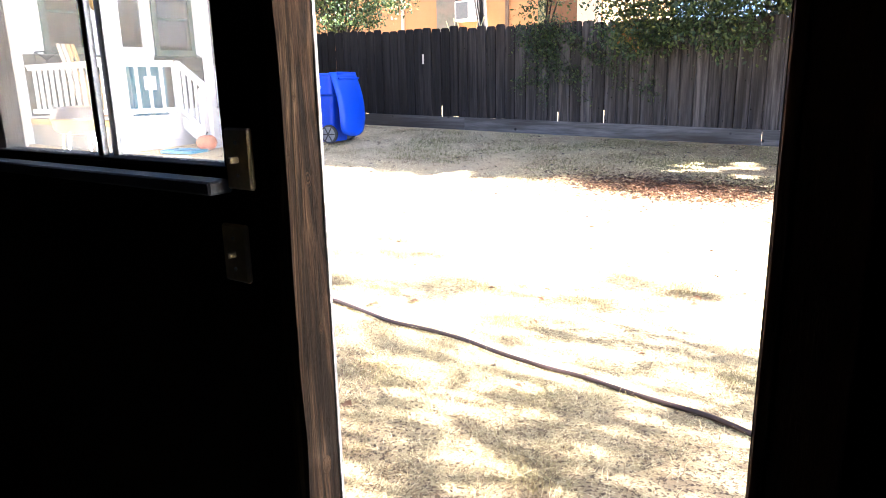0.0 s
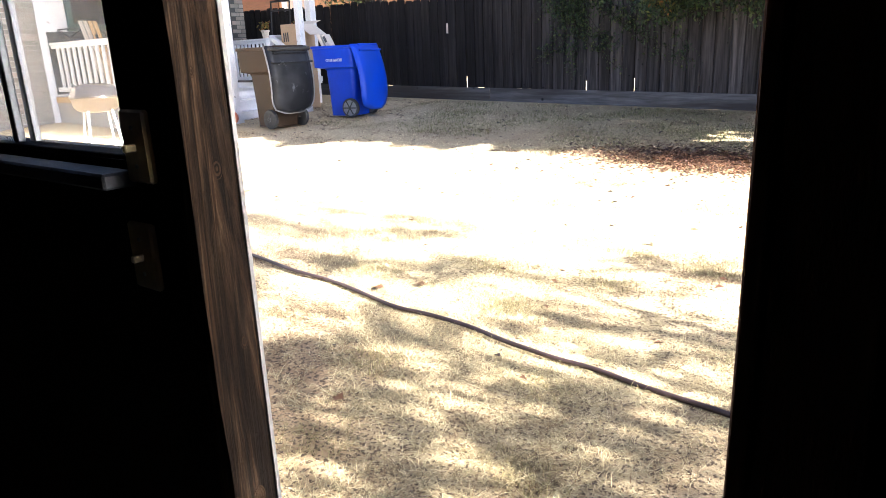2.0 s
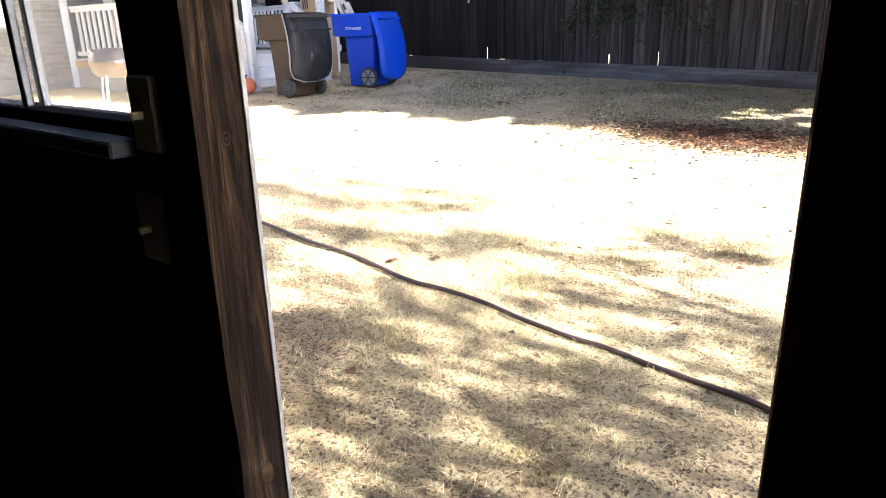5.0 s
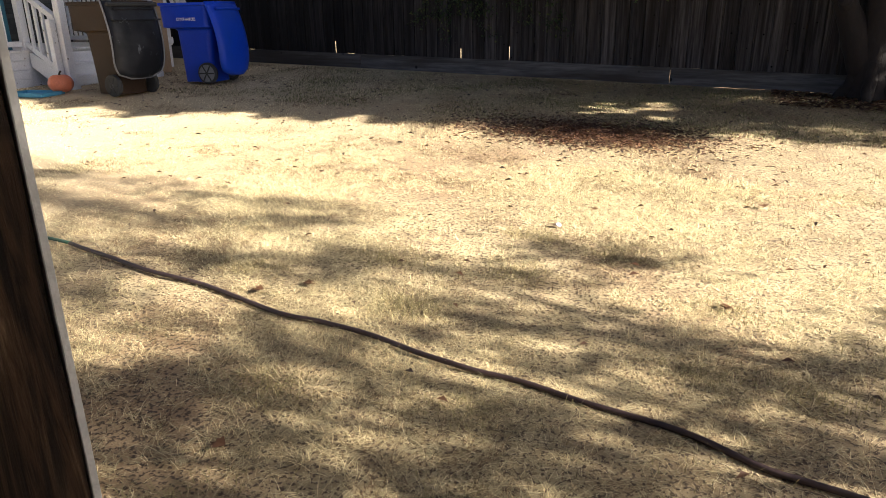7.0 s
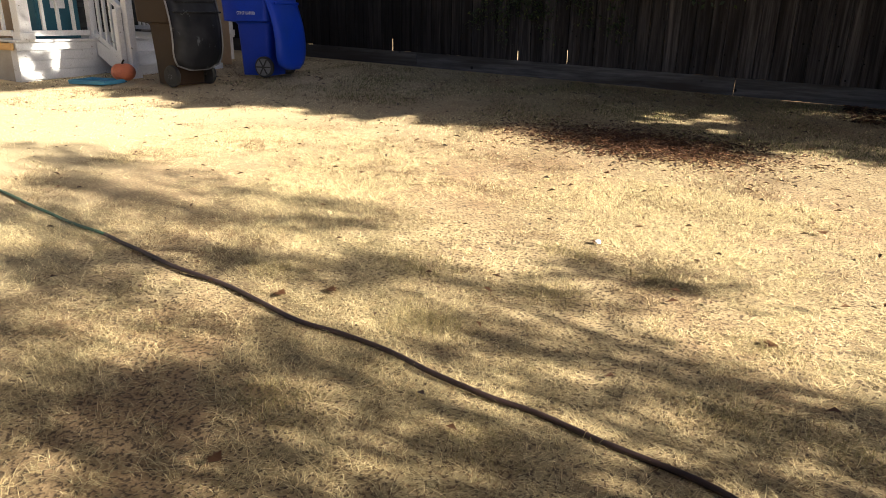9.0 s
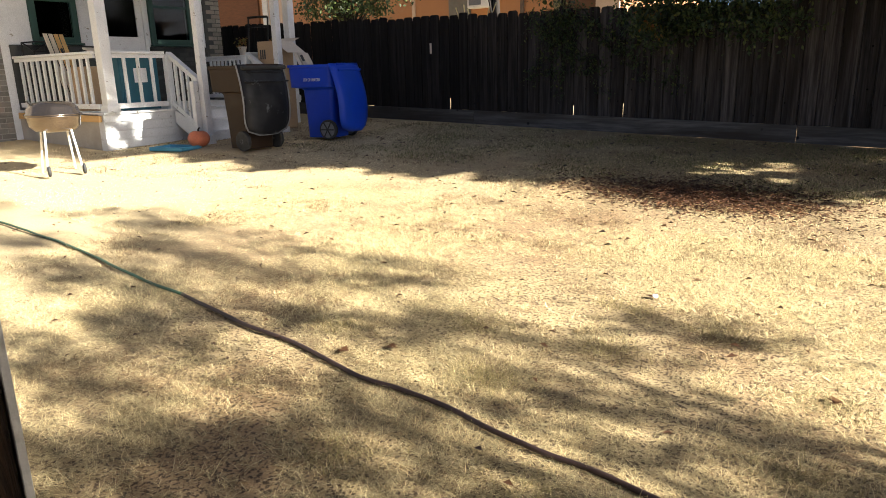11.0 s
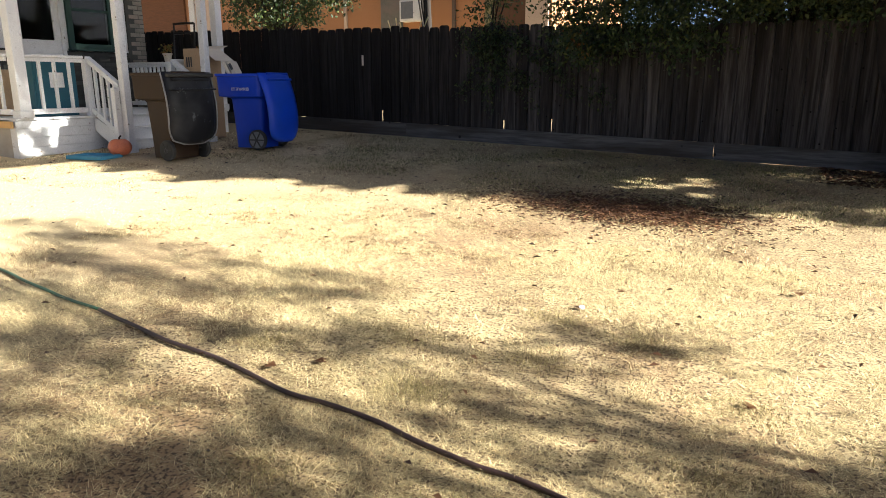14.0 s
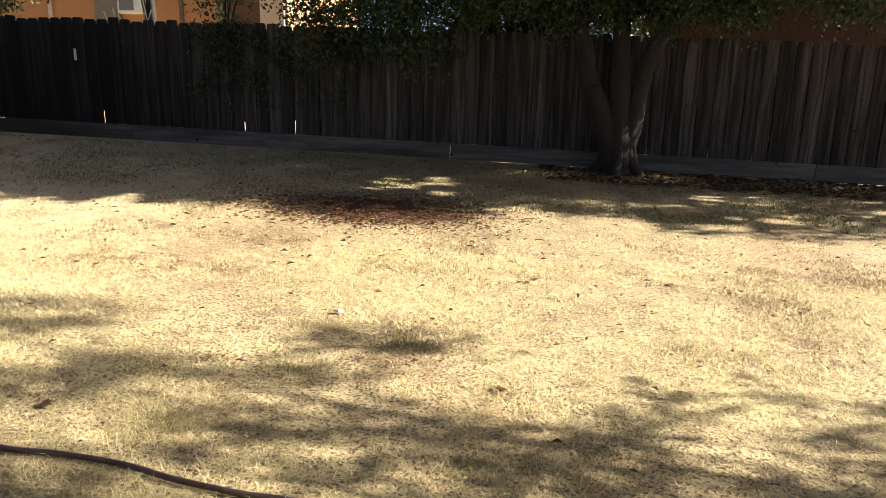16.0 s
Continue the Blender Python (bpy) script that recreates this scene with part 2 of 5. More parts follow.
M_BLUE = mat("blue_plastic", (0.004, 0.038, 0.44), (0.007, 0.058, 0.56), 3, 0.45, 0.1, fine=90, third=(0.010, 0.05, 0.36), spec=0.3)
M_BROWN = mat("brown_plastic", (0.017, 0.009, 0.0042), (0.036, 0.020, 0.0095), 4, 0.6, 0.1, fine=90, third=(0.05, 0.031, 0.018), spec=0.25)
M_BLACK = mat("scuffed_black_plastic", (0.004, 0.0045, 0.006), (0.013, 0.014, 0.018), 4, 0.5, 0.1, third=(0.04, 0.042, 0.048), wear=(0.11, 0.115, 0.125), wear_scale=4.5, wear_amount=0.40, spec=0.3)
M_RUBBER = mat("black_rubber", (0.02, 0.02, 0.02), (0.04, 0.04, 0.04), 12, 0.75, 0.1)
M_HUB = mat("grey_plastic_hub", (0.12, 0.125, 0.135), (0.19, 0.195, 0.21), 12, 0.6, 0.1)
M_PRINT = mat("white_print", (0.80, 0.80, 0.82), (0.86, 0.86, 0.88), 20, 0.6, 0)
M_INK = mat("black_ink", (0.03, 0.03, 0.03), (0.05, 0.05, 0.05), 20, 0.7, 0)
M_BARK = mat("bark", (0.008, 0.0055, 0.0043), (0.030, 0.021, 0.015), 9, 0.95, 1.0, stretch=(1, 1, 0.35), fine=30)
M_LEAF = leaf_mat("green_leaves", (0.013, 0.028, 0.008), (0.028, 0.052, 0.012), (0.085, 0.10, 0.02), 0.22)
M_LEAF_TAN = leaf_mat("yellowing_leaves", (0.10, 0.12, 0.03), (0.20, 0.15, 0.03), (0.28, 0.10, 0.03))
M_DEAD = leaf_mat("dead_leaves", (0.04, 0.017, 0.009), (0.09, 0.038, 0.018), (0.19, 0.092, 0.042), 0.08)
M_HUSK = leaf_mat("dark_husks", (0.02, 0.012, 0.008), (0.05, 0.026, 0.014), (0.09, 0.045, 0.022), 0.05)
M_HOSE_G = mat("green_hose", (0.03, 0.08, 0.05), (0.05, 0.13, 0.08), 30, 0.5, 0.1)
M_HOSE_R = mat("maroon_hose", (0.026, 0.015, 0.014), (0.058, 0.033, 0.030), 25, 0.45, 0.1)
M_CARD = mat("cardboard", (0.36, 0.25, 0.15), (0.45, 0.32, 0.20), 4, 0.85, 0.1)
M_CARD_L = mat("pale_cardboard", (0.52, 0.45, 0.36), (0.62, 0.55, 0.46), 4, 0.85, 0.1)
M_PINE = mat("fresh_pine", (0.52, 0.30, 0.10), (0.66, 0.42, 0.18), 4, 0.65, 0.2, stretch=(0.6, 9, 9))
M_TEAL = mat("teal_paint", (0.015, 0.09, 0.135), (0.025, 0.13, 0.18), 4, 0.6, 0.1)
M_STEEL = mat("tarnished_steel", (0.075, 0.058, 0.048), (0.24, 0.20, 0.175), 4, 0.2, 0.05, metal=0.9)
M_LEG = mat("pale_metal_leg", (0.55, 0.53, 0.50), (0.68, 0.66, 0.62), 10, 0.45, 0.05, metal=0.3)
M_PUMPKIN = mat("orange_rind", (0.50, 0.13, 0.06), (0.62, 0.20, 0.10), 6, 0.55, 0.1)
M_TARP = mat("blue_tray", (0.04, 0.20, 0.32), (0.07, 0.28, 0.42), 6, 0.6, 0.1)
M_STUCCO = mat("orange_stucco", (0.40, 0.19, 0.085), (0.46, 0.23, 0.11), 2, 0.95, 0.4, fine=90)
M_STUCCO_P = mat("pale_stucco", (0.55, 0.42, 0.32), (0.62, 0.48, 0.38), 2, 0.95, 0.4, fine=90)
M_ROOF = mat("brown_shingle", (0.10, 0.07, 0.055), (0.17, 0.12, 0.09), 6, 0.95, 0.5)
M_RED = mat("red_brown_boards", (0.05, 0.022, 0.016), (0.08, 0.035, 0.025), 3, 0.85, 0.2)
M_REDBRICK = mat("shaded_red_brown_brick", (0.10, 0.042, 0.02), (0.19, 0.085, 0.042), 5, 0.95, 0.4, stretch=(1, 1, 6), fine=50)
M_OPENING = mat("dark_opening_panel", (0.07, 0.032, 0.014), (0.13, 0.062, 0.028), 3, 0.8, 0.2, stretch=(8, 8, 0.6))
M_OLIVE = mat("olive_paint", (0.16, 0.15, 0.07), (0.22, 0.20, 0.10), 4, 0.8, 0.1)
M_IRON = mat("black_iron", (0.015, 0.015, 0.015), (0.03, 0.03, 0.03), 12, 0.5, 0.1, metal=0.6)
M_BRASS = mat("aged_brass", (0.24, 0.16, 0.07), (0.36, 0.25, 0.12), 14, 0.4, 0.1, metal=0.8)


# ---- building helpers ----
def G(x, y):
    """Height of the ground."""
    xx, yy = max(-16.0, min(10.0, x)), max(-6.0, min(14.0, y))
    return -0.0240 * xx + 0.0375 * yy


def thing(name, x, y, z, label, category, group="", kind="", rz=0.0):
    ob = new(name)
    ob.matrix_world = pose(x, y, z, 0, 0, rz)
    return tagged(ob, label, category, group, kind)


def part(name, bm, material, parent, label="", smooth=False):
    """Links a bmesh as one mesh object under a thing or a part; its coordinates are the parent's."""
    me = bpy.data.meshes.new(name)
    if smooth:
        for f in bm.faces:
            f.smooth = True
    bm.to_mesh(me)
    bm.free()
    me.materials.append(material)
    ob = new(name, me)
    ob.parent = parent
    return tagged(ob, label)


def piece(name, me, m, parent, label=""):
    ob = new(name, me)
    ob.parent = parent
    ob.matrix_basis = m
    return tagged(ob, label)


def box(bm, x0, x1, y0, y1, z0, z1, bevel=0.0, m=None):
    r = bmesh.ops.create_cube(bm, size=1.0)
    bmesh.ops.scale(bm, vec=(x1 - x0, y1 - y0, z1 - z0), verts=r["verts"])
    bmesh.ops.translate(bm, vec=((x0 + x1) / 2, (y0 + y1) / 2, (z0 + z1) / 2), verts=r["verts"])
    if bevel:
        es = list({e for v in r["verts"] for e in v.link_edges})
        r2 = bmesh.ops.bevel(bm, geom=es, offset=bevel, segments=1, affect="EDGES", profile=0.5)
        vs = list({v for f in r2["faces"] for v in f.verts} | {v for v in r["verts"] if v.is_valid})
    else:
        vs = r["verts"]
    if m is not None:
        bmesh.ops.transform(bm, matrix=m, verts=[v for v in vs if v.is_valid])
    return bm


def B(*a, **k):
    return box(bmesh.new(), *a, **k)


def beam(bm, a, b, w, h, bevel=0.0):
    """A board of section w x h from a to b, its h side up."""
    a, b = Vector(a), Vector(b)
    d = b - a
    x = d.normalized()
    side = Vector((0, 0, 1)).cross(x)
    side = side.normalized() if side.length > 1e-4 else Vector((0, 1, 0))
    up = x.cross(side)
    m = Matrix((x, side, up)).transposed().to_4x4()
    m.translation = a
    return box(bm, 0, d.length, -w / 2, w / 2, -h / 2, h / 2, bevel, m)


def tube(bm, pts, radii, seg=8, cap=True):
    """A tube through pts with its own radius at each."""
    rings = []
    n = len(pts)
    ref = Vector((0.3, 0.2, 1)).normalized()
    for i, p in enumerate(pts):
        d = (pts[min(i + 1, n - 1)] - pts[max(i - 1, 0)]).normalized()
        s = d.cross(ref)
        if s.length < 1e-3:
            s = d.cross(Vector((1, 0, 0)))
        s.normalize()
        u = s.cross(d)
        rings.append([bm.verts.new(p + (s * math.cos(2 * math.pi * k / seg) + u * math.sin(2 * math.pi * k / seg)) * radii[i]) for k in range(seg)])
    for a, b in zip(rings, rings[1:]):
        for k in range(seg):
            bm.faces.new((a[k], a[(k + 1) % seg], b[(k + 1) % seg], b[k]))
    if cap:
        bm.faces.new(list(reversed(rings[0])))
        bm.faces.new(rings[-1])
    return bm


def lathe(bm, profile, seg=24, m=None):
    """A turned body from (radius, height) pairs."""
    rings = []
    for r, z in profile:
        rings.append([bm.verts.new((r * math.cos(2 * math.pi * k / seg), r * math.sin(2 * math.pi * k / seg), z)) for k in range(seg)])
    for a, b in zip(rings, rings[1:]):
        for k in range(seg):
            bm.faces.new((a[k], a[(k + 1) % seg], b[(k + 1) % seg], b[k]))
    bm.faces.new(list(reversed(rings[0])))
    bm.faces.new(rings[-1])
    if m is not None:
        bmesh.ops.transform(bm, matrix=m, verts=[v for r in rings for v in r])
    return bm


def fast_mesh(name, verts, faces, material):
    """A mesh from arrays: verts (n, 3), faces (m, 3) or (m, 4)."""
    me = bpy.data.meshes.new(name)
    k = faces.shape[1]
    me.vertices.add(len(verts))
    me.vertices.foreach_set("co", verts.astype(np.float32).ravel())
    me.loops.add(faces.size)
    me.loops.foreach_set("vertex_index", faces.astype(np.int32).ravel())
    me.polygons.add(len(faces))
    me.polygons.foreach_set("loop_start", (np.arange(len(faces)) * k).astype(np.int32))
    me.polygons.foreach_set("loop_total", np.full(len(faces), k, np.int32))
    me.update(calc_edges=True)
    me.materials.append(material)
    return me


def letters(text, size, material, parent, m, label=""):
    cu = bpy.data.curves.new("lettering", "FONT")
    cu.body, cu.size, cu.extrude, cu.align_x = text, size, 0.001, "CENTER"
    tmp = bpy.data.objects.new("lettering", cu)
    scene.collection.objects.link(tmp)
    bpy.context.view_layer.update()
    me = bpy.data.meshes.new_from_object(tmp.evaluated_get(bpy.context.evaluated_depsgraph_get()))
    bpy.data.objects.remove(tmp)
    me.materials.clear()
    me.materials.append(material)
    return piece("lettering", me, m, parent, label)


# ---- ground ----
def build_ground():
    xs = np.concatenate([np.linspace(-400, -18, 14), np.arange(-17.5, 11.01, 0.25), np.linspace(12, 400, 14)])
    ys = np.concatenate([np.linspace(-400, -8, 12), np.arange(-7.5, 15.01, 0.25), np.linspace(16, 400, 14)])
    gx, gy = np.meshgrid(xs, ys)
    z = np.array([G(a, b) + 0.012 * noise.noise((a * 0.9, b * 0.9, 0)) + 0.006 * noise.noise((a * 3.1, b * 3.1, 4)) for a, b in zip(gx.ravel(), gy.ravel())])
    v = np.stack([gx.ravel(), gy.ravel(), z - 0.008], -1)
    n, k = len(xs), len(ys)
    i = (np.arange(k - 1)[:, None] * n + np.arange(n - 1)[None, :]).ravel()
    f = np.stack([i, i + 1, i + 1 + n, i + n], -1)
    me = fast_mesh("ground", v, f, M_SOIL)
    for p in me.polygons:
        p.use_smooth = True
    tagged(new("ground", me), "dry straw-coloured lawn with bare earth", "ground", kind="structure")


def blades(name, xy, h, w, material, label, category, seed, lean=0.7):
    """Grass: a bent two-piece blade at each place."""
    r = np.random.RandomState(seed)
    n = len(xy)
    ang = r.uniform(0, 2 * np.pi, n)
    d = np.stack([np.cos(ang), np.sin(ang), np.zeros(n)], -1)
    s = np.stack([-np.sin(ang), np.cos(ang), np.zeros(n)], -1)
    h = h * r.uniform(0.5, 1.25, n)[:, None]
    ln = lean * r.uniform(0.3, 1.5, n)[:, None]
    xx, yy = np.clip(xy[:, 0], -16, 10), np.clip(xy[:, 1], -6, 14)
    base = np.stack([xy[:, 0], xy[:, 1], -0.024 * xx + 0.0375 * yy - 0.012], -1)
    up = np.array([0, 0, 1.0])
    a, b = base - s * w / 2, base + s * w / 2
    m1 = base + up * h * 0.62 + d * h * ln * 0.35
    c, e = m1 - s * w * 0.36, m1 + s * w * 0.36
    tip = base + up * h * 0.85 + d * h * ln
    v = np.stack([a, b, e, c, tip], 1).reshape(-1, 3)
    i = np.arange(n)[:, None] * 5
    f = np.concatenate([i + np.array([0, 1, 2]), i + np.array([0, 2, 3]), i + np.array([3, 2, 4])], 1).reshape(-1, 3)
    return tagged(new(name, fast_mesh(name, v, f, material)), label, category, kind="stuff")


def scatter(n, x0, x1, y0, y1, seed, keep=None, power=1.0):
    r = np.random.RandomState(seed)
    p = np.stack([r.uniform(x0, x1, n), y0 + (y1 - y0) * r.uniform(0, 1, n) ** power], -1)
    if keep is not None:
        k = np.array([keep(a, b, r.rand()) for a, b in p])
        p = p[k]
    return p


def free_spot(x, y):
    if y < -0.02 and x > -3.0:
        return False
    if x < -9.6 and y > 4.9:
        return False
    return x > -12.3 and y < 10.05


def lawn():
    def keep(x, y, u):
        if not free_spot(x, y):
            return False
        n = noise.noise((x * 0.8, y * 0.8, 2.0)) + 0.6 * noise.noise((x * 2.6, y * 2.6, 7.0)) + 0.9 * noise.noise((x * 11, y * 11, 9.0))
        return u < 0.48 + 0.95 * n
    near = scatter(640000, -5.0, 3.2, 0.0, 5.0, 1, keep, 1.35)
    blades("dry_lawn_grass", near, 0.021, 0.0017, M_GRASS, "dry straw-coloured lawn grass, short and matted", "grass", 11, 3.4)
    blades("dry_stalks", near[::34], 0.045, 0.0020, M_GRASS, "pale upright dry grass stalks", "grass", 16, 1.1)
    far = scatter(300000, -12.3, 6.0, 2.6, 10.0, 2, keep)
    blades("dry_lawn_grass", far, 0.020, 0.0040, M_GRASS, "dry straw-coloured lawn grass, short and sparse", "grass", 12, 3.2)

    def bare(x, y, u):
        n = noise.noise((x * 1.3, y * 1.9, 21.0)) + 0.7 * noise.noise((x * 6, y * 6, 3.0))
        return free_spot(x, y) and u < 0.16 + 1.3 * n
    blades("dead_thatch", scatter(200000, -5.0, 3.4, 0.0, 5.2, 5, bare, 1.2), 0.024, 0.0026, M_THATCH, "dark brown dead grass matted low in the lawn", "grass", 17, 2.6)
    blades("dead_thatch", scatter(120000, -10.0, 5.0, 4.0, 9.9, 6, bare), 0.026, 0.0050, M_THATCH, "dark brown dead grass in patches on the lawn", "grass", 18, 2.2)

    def tuft(x, y, u):
        if not free_spot(x, y):
            return False
        n = noise.noise((x * 1.7, y * 1.7, 30.0))
        return u < max(0.0, n - 0.25) * 1.5
    blades("green_grass_tufts", scatter(110000, -6, 4.5, 0.1, 9.8, 3, tuft), 0.038, 0.0035, M_TUFT, "dull green grass tufts among the dry lawn", "grass", 13, 0.9)

    r = np.random.RandomState(77)
    spots = [(-1.24, 1.3), (-0.52, 1.48), (-1.11, 2.09), (-0.76, 2.67), (-0.87, 3.27), (-0.33, 3.15), (-0.32, 0.94), (-1.04, 0.7), (-2.08, 2.18), (-1.47, 2.59), (0.22, 2.70), (0.19, 2.07), (-1.13, 2.14), (2.03, 5.14), (1.22, 3.43), (0.59, 2.08)]
    p = np.concatenate([r.normal(c, (0.11, 0.07), (330, 2)) for c in spots])
    blades("grass_clumps", p, 0.036, 0.0028, M_TUFT, "thicker grass clumps, part green and part dry", "grass", 15, 1.5)

    def strip(x, y, u):
        n = noise.noise((x * 1.1, y * 1.1, 50.0))
        return u < 0.35 + n and free_spot(x, y)
    blades("shaded_grass", scatter(60000, -7.5, 3.5, 6.6, 9.9, 4, strip), 0.035, 0.006, M_GREENGRASS, "dull green grass in the shade along the fence", "grass", 14, 1.0)


def litter(name, pts, size, material, label, category, seed, lift=0.012):
    """Curled fallen leaves or chips lying on the ground."""
    r = np.random.RandomState(seed)
    n = len(pts)
    ang, s = r.uniform(0, 2 * np.pi, n), size * r.uniform(0.5, 1.3, n)
    d = np.stack([np.cos(ang), np.sin(ang), r.uniform(-0.3, 0.3, n)], -1) * s[:, None]
    q = np.stack([-np.sin(ang), np.cos(ang), r.uniform(-0.3, 0.3, n)], -1) * s[:, None] * 0.45
    xx, yy = np.clip(pts[:, 0], -16, 10), np.clip(pts[:, 1], -6, 14)
    c = np.stack([pts[:, 0], pts[:, 1], -0.024 * xx + 0.0375 * yy + lift], -1)
    up = np.array([0, 0, 1.0])
    v = np.stack([c - d, c + q + up * (s * 0.4)[:, None], c + d, c - q + up * (s * 0.4)[:, None]], 1).reshape(-1, 3)
    i = np.arange(n)[:, None] * 4
    f = np.concatenate([i + np.array([0, 1, 2]), i + np.array([0, 2, 3])], 1).reshape(-1, 3)
    tagged(new(name, fast_mesh(name, v, f, material)), label, category, kind="stuff")


# ---- shed with the doorway ----
DOOR_L, DOOR_R = -0.20, 0.589
IN, OUT = -0.174, -0.088
SHED_FLOOR = -0.03


def build_shed():
    def wall(name, *boxes, label="unpainted shed wall boards, darkened for the unlit inside", material=M_SHED):
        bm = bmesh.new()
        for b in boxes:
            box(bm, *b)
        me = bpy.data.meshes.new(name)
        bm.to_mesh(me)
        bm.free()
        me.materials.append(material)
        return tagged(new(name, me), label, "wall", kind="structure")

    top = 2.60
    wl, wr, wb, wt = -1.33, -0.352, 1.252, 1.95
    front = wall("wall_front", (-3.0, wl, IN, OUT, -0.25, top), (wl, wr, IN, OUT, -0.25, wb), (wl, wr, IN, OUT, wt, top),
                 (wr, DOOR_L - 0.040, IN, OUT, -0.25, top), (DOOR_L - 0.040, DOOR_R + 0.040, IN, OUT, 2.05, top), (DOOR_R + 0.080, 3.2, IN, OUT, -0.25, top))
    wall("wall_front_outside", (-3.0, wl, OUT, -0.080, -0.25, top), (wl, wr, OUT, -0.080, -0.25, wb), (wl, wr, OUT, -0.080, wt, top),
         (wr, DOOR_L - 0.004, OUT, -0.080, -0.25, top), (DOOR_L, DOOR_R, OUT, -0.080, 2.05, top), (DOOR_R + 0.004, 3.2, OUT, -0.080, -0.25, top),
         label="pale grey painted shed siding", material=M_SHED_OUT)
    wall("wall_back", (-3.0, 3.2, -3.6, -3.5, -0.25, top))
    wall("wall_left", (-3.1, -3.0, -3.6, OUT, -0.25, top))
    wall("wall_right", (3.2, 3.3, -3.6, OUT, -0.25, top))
    ceil = wall("ceiling", (-3.1, 3.3, -3.6, -0.05, top, top + 0.12), label="shed roof boards, darkened for the unlit inside")
    ceil["category"] = "ceiling"
    fl = wall("floor", (-3.0, 3.2, -3.5, -0.078, -0.30, SHED_FLOOR), label="bare concrete shed floor", material=M_CONCRETE)
    fl["category"] = "floor"
    th = wall("threshold", (DOOR_L - 0.18, DOOR_R + 0.2, -0.076, 0.10, -0.2, -0.012), label="worn concrete strip before the shed doorway", material=M_CONCRETE)
    th["category"] = "threshold"

    # door frame of rough studs
    fr = thing("door_1", DOOR_L, IN, SHED_FLOOR, "open doorway framed in rough brown studs", "doorway", kind="structure")

    def stud(name, x0, x1, material, label, dy0=0.0, dy1=0.086):
        bm = bmesh.new()
        n = 40
        prof = [(x0, dy0), (x1, dy0), (x1, dy1), (x0, dy1)]
        rings = []
        for i in range(n + 1):
            z = 2.08 * i / n
            ring = []
            for k, (px, py) in enumerate(prof):
                j = 0.0035 * noise.noise((px * 9 + k * 3.1, py * 9, z * 6.0))
                ring.append(bm.verts.new((px + (j if k in (1, 2) else 0), py + j, z)))
            rings.append(ring)
        for a, b in zip(rings, rings[1:]):
            for k in range(4):
                bm.faces.new((a[k], a[(k + 1) % 4], b[(k + 1) % 4], b[k]))
        bm.faces.new(rings[-1])
        bm.faces.new(list(reversed(rings[0])))
        bmesh.ops.recalc_face_normals(bm, faces=bm.faces)
        return part(name, bm, material, fr, label)

    left = stud("stud", -0.040, 0.0, M_STUD, "rough knotty brown stud")
    for ky, kz, ka, kb in ((0.051, 1.272, 0.012, 0.020), (0.051, 0.684, 0.013, 0.022), (0.030, 1.42, 0.006, 0.012), (0.060, 0.98, 0.008, 0.016), (0.020, 0.35, 0.010, 0.015)):
        bm = lathe(bmesh.new(), [(1.0, 0.0), (1.0, 0.4), (0.85, 0.7), (0.75, 0.55), (0.45, 0.8), (0.35, 0.6), (0.1, 0.75)], 18)
        bmesh.ops.transform(bm, matrix=Matrix.Translation((-0.002, ky, kz)) @ pose(0, 0, 0, 0, 90) @ Matrix.Diagonal((kb, ka, 0.003, 1)), verts=bm.verts)
        part("knot", bm, M_KNOT, left, "dark wood knot")
    w = DOOR_R - DOOR_L
    stud("stud", w, w + 0.038, M_STUD, "rough brown stud")
    stud("stud", w + 0.041, w + 0.079, M_STUD, "rough brown stud", -0.004, 0.082)
    part("casing", B(-0.0035, 0.0035, 0.0865, 0.0945, 0.0, 2.08, bevel=0.0008), M_SHED_OUT, fr, "pale grey painted casing edge")
    part("casing", B(w - 0.0035, w + 0.0035, 0.0865, 0.0945, 0.0, 2.08, bevel=0.0008), M_SHED_OUT, fr, "pale grey painted casing edge")
    part("inner_jamb", B(w + 0.012, w + 0.026, -0.074, -0.006, 0.0, 2.08, bevel=0.002), M_JAMB, fr, "reddish brown inner jamb")
    part("inner_jamb", B(w + 0.028, w + 0.10, -0.068, -0.006, 0.0, 2.08, bevel=0.002), M_JAMB, fr, "reddish brown inner jamb")
    part("header", B(-0.040, w + 0.079, 0.0, 0.086, 2.081, 2.12, bevel=0.003), M_STUD, fr)

    # window beside the doorway
    wi = thing("window_1", wl, IN, wb, "sliding window with dusty glass and dull metal frame", "window", kind="structure")
    W, H = wr - wl, wt - wb
    part("window_sill", B(-0.03, W + 0.004, -0.055, 0.0, -0.040, -0.014, bevel=0.004), M_SILL, wi, "chipped grey painted sill")
    bm = bmesh.new()
    box(bm, 0, W, 0.004, 0.075, -0.027, 0.008, bevel=0.002)
    box(bm, 0, W, 0.004, 0.075, H - 0.02, H, bevel=0.002)
    part("window_frame", bm, M_SHED, wi)
    bm = bmesh.new()
    box(bm, -0.002, 0.02, 0.004, 0.075, 0.008, H - 0.02, bevel=0.002)
    box(bm, W - 0.022, W - 0.006, 0.004, 0.075, 0.008, H - 0.02, bevel=0.002)
    part("window_frame", bm, M_SHED, wi)
    mid = -0.822 - wl
    bm = bmesh.new()
    box(bm, mid - 0.020, mid + 0.002, 0.018, 0.034, 0.008, H - 0.02, bevel=0.002)
    box(bm, mid + 0.004, mid + 0.026, 0.040, 0.056, 0.008, H - 0.02, bevel=0.002)
    part("mullion", bm, M_ALU, wi, "dull aluminium meeting rail")
